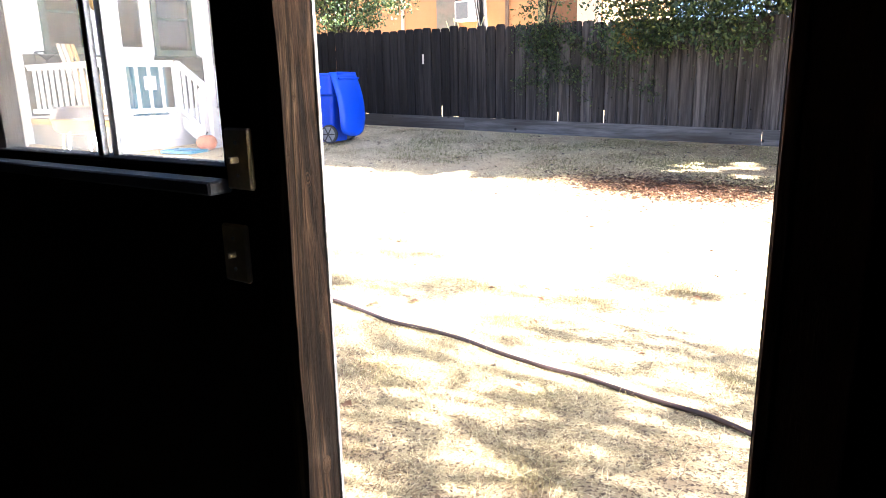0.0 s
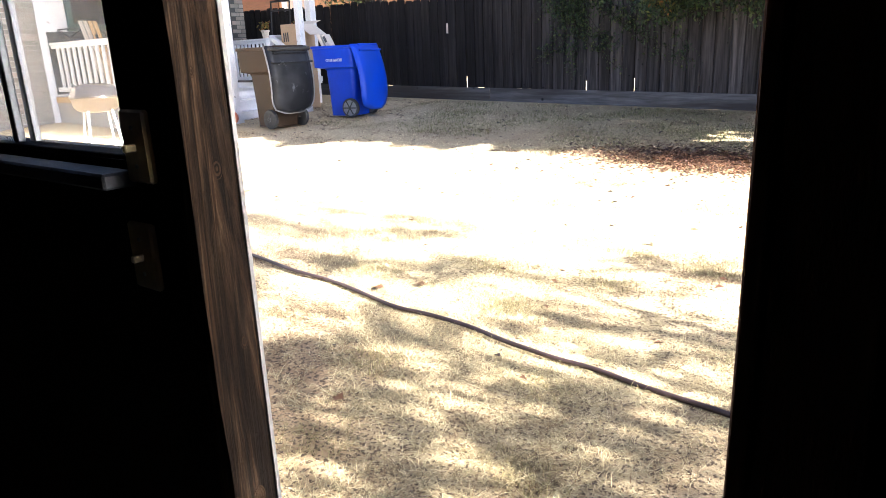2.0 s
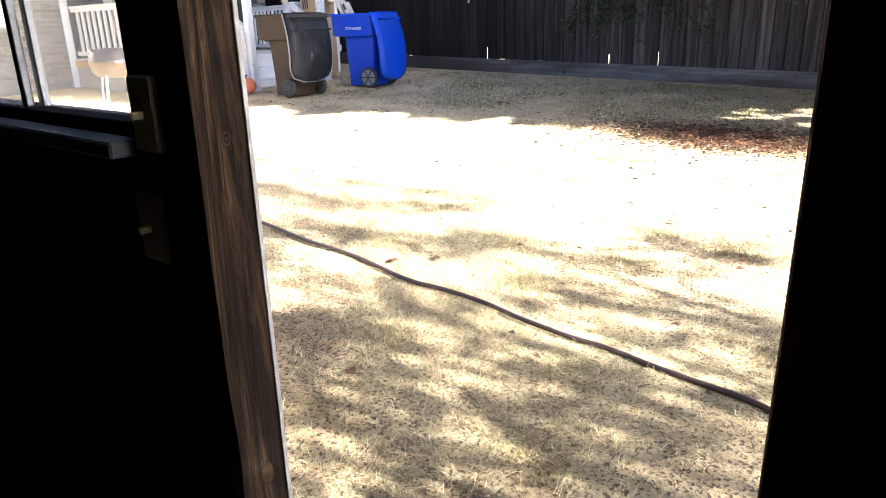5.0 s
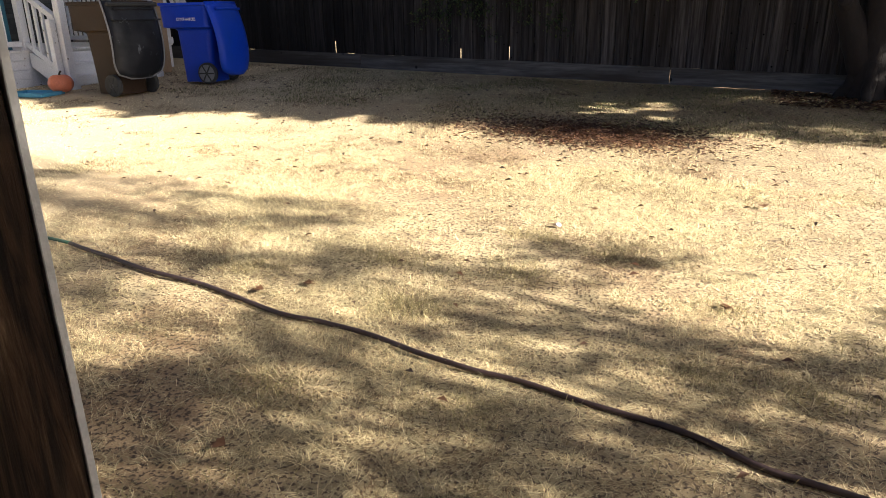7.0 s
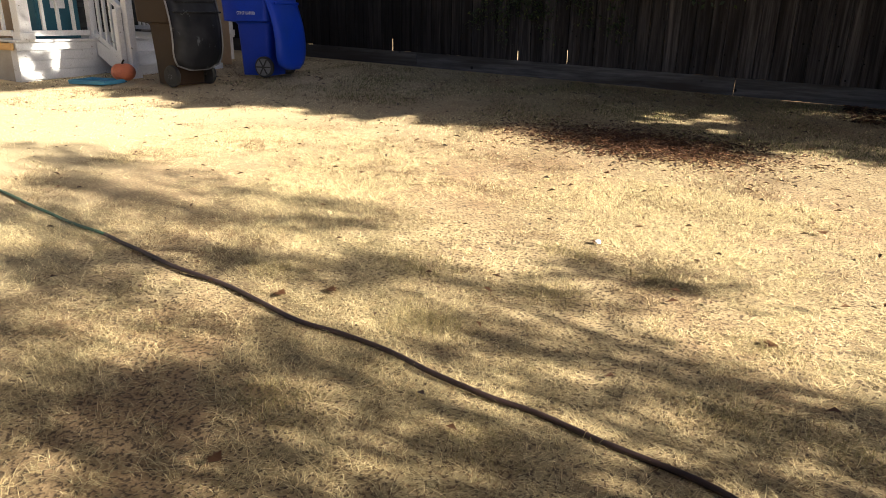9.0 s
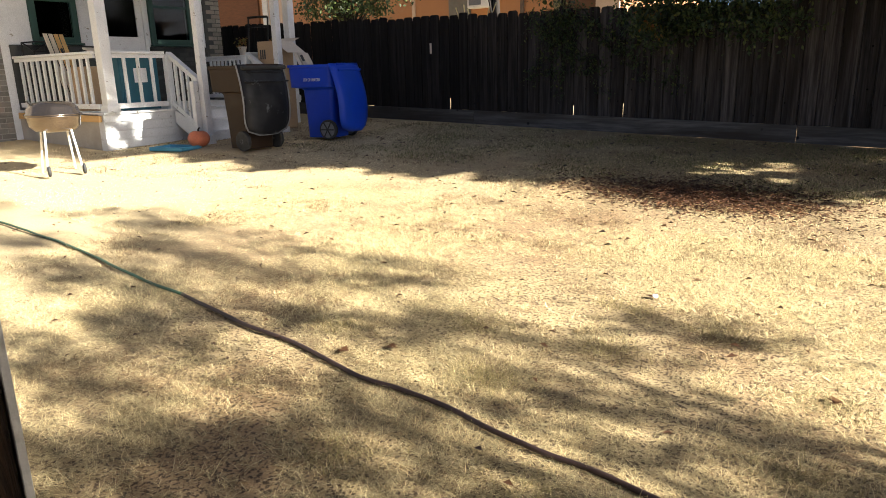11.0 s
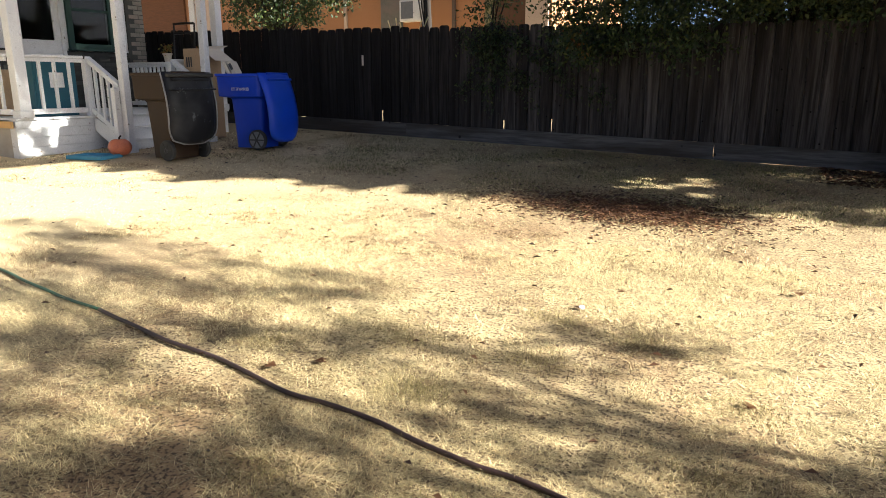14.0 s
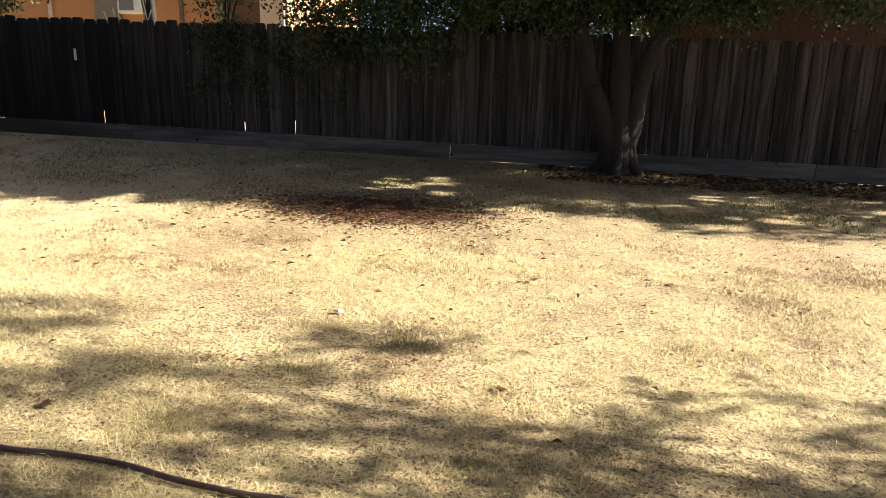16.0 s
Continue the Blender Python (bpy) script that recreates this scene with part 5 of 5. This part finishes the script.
def build_bins():
    b = wheeled_bin("recycling_bin", -7.62, 7.58, 13, "bright blue recycling cart with its lid hanging open", M_BLUE, M_BLUE, M_HUB, 1.13, 0.10, 0.13, 0.945)
    letters("CITY OF HANFORD", 0.042, M_PRINT, b, Matrix.Translation((0.04, -0.3625, 0.885)) @ pose(0, 0, 0, 90) @ Matrix.Diagonal((0.82, 1.5, 1, 1)), "white lettering")
    wheeled_bin("trash_bin", -7.80, 6.20, 0, "brown trash cart with a scuffed black lid hanging open", M_BROWN, M_BLACK, None, 1.05, 0.22, 0.06, 1.06)
    # flattened boxes in the recycling cart
    z = G(-7.8, 7.5)
    gb = G(-9.4, 8.07)
    bx = thing("cardboard_box", -9.30, 8.13, gb, "tall tan cardboard box with open flaps beside the porch", "box", rz=4)
    part("carton", B(-0.21, 0.21, -0.22, 0.22, 0.0, 1.50, bevel=0.006), M_CARD, bx)
    part("flap", B(0.0, 0.36, -0.22, 0.22, -0.006, 0.0, m=pose(0.21, 0, 1.50, 0, 34)), M_CARD_L, bx, "pale open flap")
    part("flap", B(-0.21, 0.21, 0.0, 0.20, -0.006, 0.0, m=pose(0, 0.22, 1.50, 20)), M_CARD_L, bx, "pale open flap")
    for k in range(3):
        part("marking", B(-0.15 + 0.05 * k, -0.12 + 0.05 * k, -0.2235, -0.2205, 1.20, 1.36), M_INK, bx)
    bx = thing("flattened_box", -7.74, 7.58, z + 0.76, "flattened pale cardboard boxes leaning in the recycling cart", "box", rz=30)
    m = pose(0, 0, 0, 0, -24)
    part("carton", B(-0.05, 0.0, -0.17, 0.17, 0.0, 0.62, bevel=0.003, m=m), M_CARD_L, bx)
    part("carton", B(0.02, 0.08, -0.16, 0.16, 0.0, 0.58, bevel=0.003, m=m), M_CARD_L, bx)
    part("marking", B(0.03, 0.07, -0.163, -0.1605, 0.45, 0.55, m=m), M_INK, bx)


# ---- loose things in the yard ----
def build_grill():
    x, y = -8.37, 3.76
    z = G(x, y)
    g = thing("charcoal_grill", x, y, z, "tarnished steel charcoal grill on thin pale legs", "grill", rz=-18)

    def oval(bm, profile, ry):
        lathe(bm, profile, 32)
        bmesh.ops.scale(bm, vec=(1, ry, 1), verts=bm.verts)
        return bm
    part("bowl", oval(bmesh.new(), [(0.14, 0.51), (0.23, 0.525), (0.295, 0.58), (0.315, 0.69), (0.33, 0.695), (0.33, 0.71), (0.30, 0.71)], 0.95), M_STEEL, g, "dark tarnished bowl", smooth=True)
    part("lid", oval(bmesh.new(), [(0.335, 0.712), (0.335, 0.725), (0.315, 0.735), (0.295, 0.80), (0.235, 0.855), (0.13, 0.875), (0.02, 0.88)], 0.95), M_STEEL, g, "shiny domed lid", smooth=True)
    bm = bmesh.new()
    tube(bm, [Vector((-0.08, -0.22, 0.845)), Vector((-0.07, -0.25, 0.88)), Vector((0.07, -0.25, 0.88)), Vector((0.08, -0.22, 0.845))], [0.011] * 4, 8)
    part("lid_handle", bm, M_IRON, g)
    for sx in (-1, 1):
        for sy in (-1, 1):
            bm = bmesh.new()
            a = Vector((0.17 * sx, 0.14 * sy, 0.56))
            b = Vector((0.29 * sx, 0.19 * sy, 0.06 if sx > 0 else 0.0))
            tube(bm, [a, b], [0.014, 0.014], 8)
            part("leg", bm, M_LEG, g, "thin pale metal leg")
            if sx > 0:
                part("wheel", lathe(bmesh.new(), [(0.050, 0), (0.062, 0.004), (0.065, 0.012), (0.065, 0.026), (0.05, 0.034)], 18, pose(0.29, 0.19 * sy, 0.065, -90)), M_RUBBER, g, "small black wheel")
    bm = bmesh.new()
    tube(bm, [Vector((-0.33, 0.0, 0.69)), Vector((-0.42, 0.0, 0.69))], [0.012, 0.012], 8)
    box(bm, -0.46, -0.42, -0.12, 0.12, 0.675, 0.70, bevel=0.006)
    part("side_handle", bm, M_PINE, g, "wooden side handle")


def build_pumpkin():
    x, y = -8.62, 5.92
    t = thing("pumpkin", x, y, G(x, y) - 0.005, "dull orange pumpkin on the ground by the steps", "pumpkin")
    bm = bmesh.new()
    bmesh.ops.create_uvsphere(bm, u_segments=40, v_segments=18, radius=0.155)
    for v in bm.verts:
        a = math.atan2(v.co.y, v.co.x)
        k = 1.0 + 0.045 * abs(math.sin(a * 5))
        v.co.x *= k
        v.co.y *= k
        v.co.z = v.co.z * 0.86 - 0.03 * math.exp(-((v.co.x ** 2 + v.co.y ** 2) / 0.003)) * (1 if v.co.z > 0 else -1) + 0.135
    part("rind", bm, M_PUMPKIN, t, smooth=True)
    bm = bmesh.new()
    tube(bm, [Vector((0, 0, 0.22)), Vector((0.005, 0, 0.27)), Vector((0.03, 0.01, 0.30))], [0.022, 0.013, 0.012], 7)
    part("stem", bm, M_BARK, t)
    p = thing("blue_tray", -8.78, 5.62, G(-8.78, 5.62) - 0.005, "flat faded blue plastic tray on the ground", "tray", rz=15)
    bm = bmesh.new()
    box(bm, -0.28, 0.28, -0.20, 0.20, 0.0, 0.02, bevel=0.006)
    box(bm, -0.30, 0.30, -0.22, -0.19, 0.0, 0.055, bevel=0.006)
    box(bm, -0.30, 0.30, 0.19, 0.22, 0.0, 0.055, bevel=0.006)
    box(bm, -0.30, -0.27, -0.19, 0.19, 0.0, 0.055, bevel=0.006)
    box(bm, 0.27, 0.30, -0.19, 0.19, 0.0, 0.055, bevel=0.006)
    part("tray", bm, M_TARP, p)


def build_hose():
    run = [(-8.6, 2.05), (-7.02, 2.18), (-6.24, 2.20), (-4.89, 2.15), (-3.88, 2.03), (-3.25, 1.99), (-2.55, 1.90), (-2.11, 1.88), (-1.63, 1.80), (-1.36, 1.805),
           (-1.07, 1.79), (-0.83, 1.75), (-0.60, 1.72), (-0.35, 1.72), (0.16, 1.66), (0.42, 1.59), (0.64, 1.57), (1.6, 1.45), (3.0, 1.5), (4.2, 1.2)]
    h = thing("garden_hose", 0, 0, 0, "long garden hose, part green and part maroon, across the lawn", "hose")

    def section(name, a, b, material, label, r):
        pts = [Vector((x, y, G(x, y) + r * 0.8)) for x, y in run[a:b]]
        out = []
        n = len(pts) - 1
        for i in range(n * 8 + 1):
            u = i / 8
            k = min(int(u), n - 1)
            f = u - k
            p0, p1, p2, p3 = pts[max(k - 1, 0)], pts[k], pts[k + 1], pts[min(k + 2, n)]
            q = 0.5 * ((2 * p1) + (p2 - p0) * f + (2 * p0 - 5 * p1 + 4 * p2 - p3) * f * f + (3 * p1 - p0 - 3 * p2 + p3) * f ** 3)
            q.y += 0.012 * noise.noise((q.x * 3, 0, 0))
            q.z += 0.006 * noise.noise((q.x * 2.3, 5, 0))
            out.append(q)
        part(name, tube(bmesh.new(), out, [r] * len(out), 8), material, h, label, smooth=True)
    section("green_length", 0, 6, M_HOSE_G, "green hose", 0.0105)
    section("maroon_length", 5, len(run), M_HOSE_R, "maroon hose", 0.012)


def fallen_leaf(x, y, s, a):
    t = thing("fallen_leaf", x, y, G(x, y) + 0.008, "curled rust-brown fallen leaf on the dry lawn", "leaf", "large fallen leaves", rz=a)
    bm = bmesh.new()
    lobes = [(0, 0), (0.35, 0.12), (0.25, 0.45), (0.62, 0.38), (0.55, 0.72), (1.0, 1.0 * 0), (0.55, -0.72), (0.62, -0.38), (0.25, -0.45), (0.35, -0.12)]
    c = bm.verts.new((0.4 * s, 0, 0.01))
    ring = [bm.verts.new((px * s, py * s * 0.8, 0.25 * s * abs(py) + 0.02 * s * ((k * 7) % 3))) for k, (px, py) in enumerate(lobes)]
    for i in range(len(ring)):
        bm.faces.new((c, ring[i], ring[(i + 1) % len(ring)]))
    bmesh.ops.solidify(bm, geom=bm.faces[:], thickness=0.002)
    part("blade", bm, M_DEAD, t)


# ---- on the porch ----
def build_porch_things():
    c = thing("teal_cabinet", -10.17, 5.90, DECK, "teal painted cabinet with a white sheet on it, on the porch", "cabinet")
    part("body", B(-0.2, 0.2, -0.33, 0.33, 0.04, 0.82, bevel=0.008), M_TEAL, c)
    part("door", B(0.2, 0.218, -0.31, 0.0, 0.06, 0.80, bevel=0.004), M_TEAL, c)
    part("door", B(0.2, 0.218, 0.004, 0.31, 0.06, 0.80, bevel=0.004), M_TEAL, c)
    part("paper", B(0.2185, 0.2195, -0.10, 0.12, 0.42, 0.64), M_PRINT, c, "white paper sheet")
    part("foot", B(-0.19, 0.19, -0.32, 0.32, 0.0, 0.04), M_TEAL, c)
    b = thing("cardboard_carton", -10.72, 5.46, DECK, "plain tan cardboard carton behind the porch railing", "box")
    part("carton", B(-0.26, 0.26, -0.18, 0.18, 0, 0.68, bevel=0.006), M_CARD, b)
    part("tape", B(-0.262, 0.262, -0.025, 0.025, 0.679, 0.682), M_CARD_L, b)
    ch = thing("folding_chair", -11.35, 5.62, DECK, "folded wooden slat chair leaning on the porch", "chair", rz=20)
    for k in range(4):
        part("slat", B(-0.03, -0.012, -0.20 + 0.11 * k, -0.12 + 0.11 * k, 0.0, 1.28, bevel=0.004, m=pose(0, 0, 0, 0, -16)), M_PINE if k > 1 else M_CARD_L, ch)
    part("seat", B(0.0, 0.40, -0.22, 0.22, 0.90, 0.93, bevel=0.004, m=pose(0.1, 0, 0.1, 0, 18)), M_CARD_L, ch, "pale board seat")
    for yy in (-0.2, 0.2):
        part("leg", beam(bmesh.new(), (0.35, yy, 0.0), (-0.05, yy, 0.98), 0.03, 0.03, 0.003), M_IRON, ch)
    w = thing("wire_chair", -12.0, 5.40, DECK, "black wire garden chair against the porch wall", "chair")
    for k, (p, q) in enumerate((((-0.15, -0.2, 0), (-0.15, -0.22, 1.1)), ((-0.15, 0.2, 0), (-0.15, 0.22, 1.12)), ((0.2, -0.2, 0), (0.2, -0.2, 0.95)), ((0.2, 0.2, 0), (0.2, 0.2, 0.92)),
                                ((-0.15, -0.22, 1.1), (-0.15, 0.22, 1.12)), ((0.2, -0.2, 0.95), (-0.15, -0.22, 1.1)), ((0.2, 0.2, 0.92), (-0.15, 0.22, 1.12)), ((0.2, -0.2, 0.95), (0.2, 0.2, 0.92)), ((0.2, -0.2, 0.95), (-0.15, 0.22, 1.12)))):
        part("leg" if k < 4 else "wire", tube(bmesh.new(), [Vector(p), (Vector(p) + Vector(q)) / 2 + Vector((0.01, 0, 0.01)), Vector(q)], [0.012] * 3, 6), M_IRON, w)
    pc = thing("patio_chair", -10.35, 8.45, DECK, "black metal patio chair at the far porch railing", "chair", rz=8)
    for sx in (-0.24, 0.24):
        part("leg", tube(bmesh.new(), [Vector((sx, 0.2, 0.0)), Vector((sx, 0.16, 0.45)), Vector((sx, 0.26, 1.55))], [0.016] * 3, 6), M_IRON, pc)
        part("leg", tube(bmesh.new(), [Vector((sx, -0.22, 0.0)), Vector((sx, -0.2, 0.45))], [0.016] * 2, 6), M_IRON, pc)
        part("armrest", tube(bmesh.new(), [Vector((sx, -0.2, 0.45)), Vector((sx, -0.2, 0.66)), Vector((sx, 0.18, 0.68))], [0.015] * 3, 6), M_IRON, pc)
    part("seat", B(-0.24, 0.24, -0.21, 0.17, 0.44, 0.465, bevel=0.006), M_IRON, pc)
    for zz in (1.38, 1.55):
        part("back_rail", tube(bmesh.new(), [Vector((-0.24, 0.245, zz)), Vector((0, 0.275, zz + 0.01)), Vector((0.24, 0.245, zz))], [0.022] * 3, 6), M_IRON, pc)
    la = thing("wall_lantern", WALL_X + 0.02, 6.44, 2.90, "aged brass lantern on the porch wall", "lantern")
    part("bracket", B(0.0, 0.03, -0.04, 0.04, 0.05, 0.25, bevel=0.005), M_BRASS, la)
    part("cage", lathe(bmesh.new(), [(0.02, -0.04), (0.05, -0.02), (0.065, 0.0), (0.075, 0.2), (0.085, 0.21), (0.03, 0.27), (0.01, 0.31)], 8, pose(0.11, 0, 0)), M_BRASS, la)
    part("arm", tube(bmesh.new(), [Vector((0.03, 0, 0.2)), Vector((0.08, 0, 0.33)), Vector((0.11, 0, 0.30))], [0.01] * 3, 6), M_BRASS, la)
    for k, (px, s) in enumerate(((-11.15, 0.8), (-10.3, 0.6))):
        f = thing("flower_pot", px, PY1 - 0.06, DECK + 0.886, "small tan flower pot with a dry plant on the railing", "flower pot", "pots on the railing")
        part("pot", lathe(bmesh.new(), [(0.07 * s, 0), (0.10 * s, 0.16 * s), (0.115 * s, 0.165 * s), (0.115 * s, 0.2 * s), (0.10 * s, 0.2 * s)], 18), M_CARD_L, f)
        leaf_cloud("plant", [(0, 0, 0.27 * s), (0.03, 0, 0.34 * s)], 0.12 * s, 40, 0.07, M_LEAF_TAN, f, 60 + k, "dry pale leaves")["kind"] = "stuff"


# ---- beyond the fence ----
def build_neighbours():
    Y = 16.0
    g = G(-10, 14)
    h = thing("neighbour_house", -10.0, Y, g, "orange stucco house beyond the fence", "house")

    def X(v):
        return v + 10.0
    part("wall", B(X(-24), X(-6.05), 0, 6.0, -0.4, 3.9), M_STUCCO, h, "orange stucco wall")
    part("wall", B(X(-6.72), X(-6.12), -0.06, -0.002, -0.4, 3.3), M_STUCCO_P, h, "pale panel")
    # flat brown panel added in place of the dark porch opening
    part("door", B(X(-7.55), X(-6.725), -0.05, -0.002, -0.4, 3.5), M_OPENING, h, "brown panel standing in for a dark porch opening")
    part("corner_post", B(X(-7.80), X(-7.56), -0.12, -0.002, -0.4, 3.9, bevel=0.01), M_OLIVE, h, "olive painted post")
    part("wall", B(X(-11.0), X(-10.35), -0.14, -0.002, -0.4, 3.9), M_BRICK, h, "grey stone chimney breast")
    # the shade under the neighbour's porch is put into this brick's colour
    part("wall", B(X(-24), X(-19.0), -0.08, -0.002, -0.4, 3.9), M_REDBRICK, h, "red-brown brick wall, darkened for porch shade")
    part("roof", B(X(-24.5), X(-5.5), -0.7, 6.6, 3.902, 4.1), M_ROOF, h)
    for px, m in ((-12.3, M_STUCCO_P), (-8.75, M_ROOF)):
        part("downspout", B(X(px) - 0.05, X(px) + 0.05, -0.07, -0.002, -0.3, 3.9, bevel=0.01), m, h)
    w = part("window_air_conditioner", B(X(-10.27), X(-9.62), -0.32, -0.002, 3.05 - g, 3.60 - g, bevel=0.02), M_WHITE, h, "white window air conditioner")
    part("grille", B(X(-10.21), X(-9.83), -0.328, -0.321, 3.12 - g, 3.55 - g), M_HUB, w)
    part("corner_trim", B(X(-18.8), X(-18.55), -0.06, -0.002, -0.4, 3.9), M_WHITE, h, "white corner board")
    part("wall", B(X(-18.5), X(-17.4), -0.05, -0.002, -0.4, 3.9), M_STUCCO_P, h, "cream panel")
    h = thing("garden_shed", 6.5, 13.2, G(6.5, 13.2), "red-brown boarded outbuilding behind the fence", "outbuilding")
    part("wall", B(-4.6, 6.0, 0, 4, -0.4, 3.2), M_RED, h)
    part("roof", B(-4.9, 6.3, -0.5, 4.4, 3.202, 3.36), M_ROOF, h)
    st = thing("dry_plant", -6.95, 11.0, G(-6.95, 11), "pale dry flower stalks rising behind the fence", "plant")
    for k, (sx, hz, lean) in enumerate(((-0.30, 2.04, -0.14), (-0.20, 2.08, -0.06), (-0.05, 2.0, -0.12), (0.20, 2.02, 0.12), (0.28, 2.07, 0.18))):
        bm = bmesh.new()
        limb(bm, [(sx * 0.4, 0, 0.0), (sx * 0.8, 0, hz * 0.6), (sx + lean * 0.3, 0, hz - 0.3), (sx + lean, 0, hz)], 0.008, 0.012, k, rough=0.5, seg=6, steps=12)
        part("stalk", bm, M_STRAW, st)
    # far hedge and house fronts closing the view
    neighbour_tree(-11.3, 12.2, 2.75, 71, 85, (1.9, 1.0, 0.85), "leafy tree in the next yard, over the fence")
    neighbour_tree(-7.3, 12.2, 3.4, 72, 14, (0.6, 0.5, 0.6), "thin leafy sapling in the next yard")
    neighbour_tree(-5.5, 11.6, 2.5, 74, 9, (0.45, 0.4, 0.5), "leafy shrub behind the fence")
    neighbour_tree(-0.4, 11.8, 3.0, 75, 290, (3.0, 0.9, 1.5), "dense dark foliage behind the fence")


# ---- build all ----
build_ground()
build_shed()
build_house()
build_porch()
build_bins()
build_grill()
build_pumpkin()
build_hose()
build_porch_things()
build_neighbours()
fence_tree()
yard_tree()
corner_tree()
fence_vine()
for lx, ly, ls, la in ((-1.88, 1.94, 0.07, 20), (-1.63, 2.13, 0.07, 200), (-2.87, 3.9, 0.06, 90), (0.2, 2.68, 0.07, 45), (0.29, 4.43, 0.07, 300), (-0.8, 3.46, 0.05, 140), (-1.2, 0.95, 0.06, 10)):
    fallen_leaf(lx, ly, ls, la)
scrap = thing("paper_scrap", -0.80, 3.48, G(-0.8, 3.48), "small crumpled white paper scrap on the lawn", "scrap")
bm = bmesh.new()
bmesh.ops.create_icosphere(bm, subdivisions=2, radius=0.017)
for v in bm.verts:
    v.co *= 1 + 0.5 * noise.noise(v.co * 60)
    v.co.z = v.co.z * 0.7 + 0.012
part("paper", bm, M_PRINT, scrap)
litter("leaf_litter", scatter(1300, -10, 4.5, 1.0, 9.8, 51, None, 0.7), 0.022, M_DEAD, "scattered small brown fallen leaves", "leaves", 61)
litter("bark_mulch", np.stack([np.random.RandomState(7).normal(-1.3, 0.62, 5200), np.random.RandomState(8).normal(6.2, 0.33, 5200)], -1), 0.022, M_DEAD, "patch of rust-brown leaf litter on the lawn", "leaves", 62)
litter("dark_litter", scatter(380, -9, 4.5, 4.2, 9.7, 58, None, 0.8), 0.027, M_HUSK, "dark curled leaves and husks strewn on the lawn", "leaves", 68)
litter("fence_litter", scatter(1700, 0.2, 5.0, 8.7, 9.95, 53), 0.04, M_DEAD, "brown leaf litter under the tree", "leaves", 63)
build_fence()
lawn()
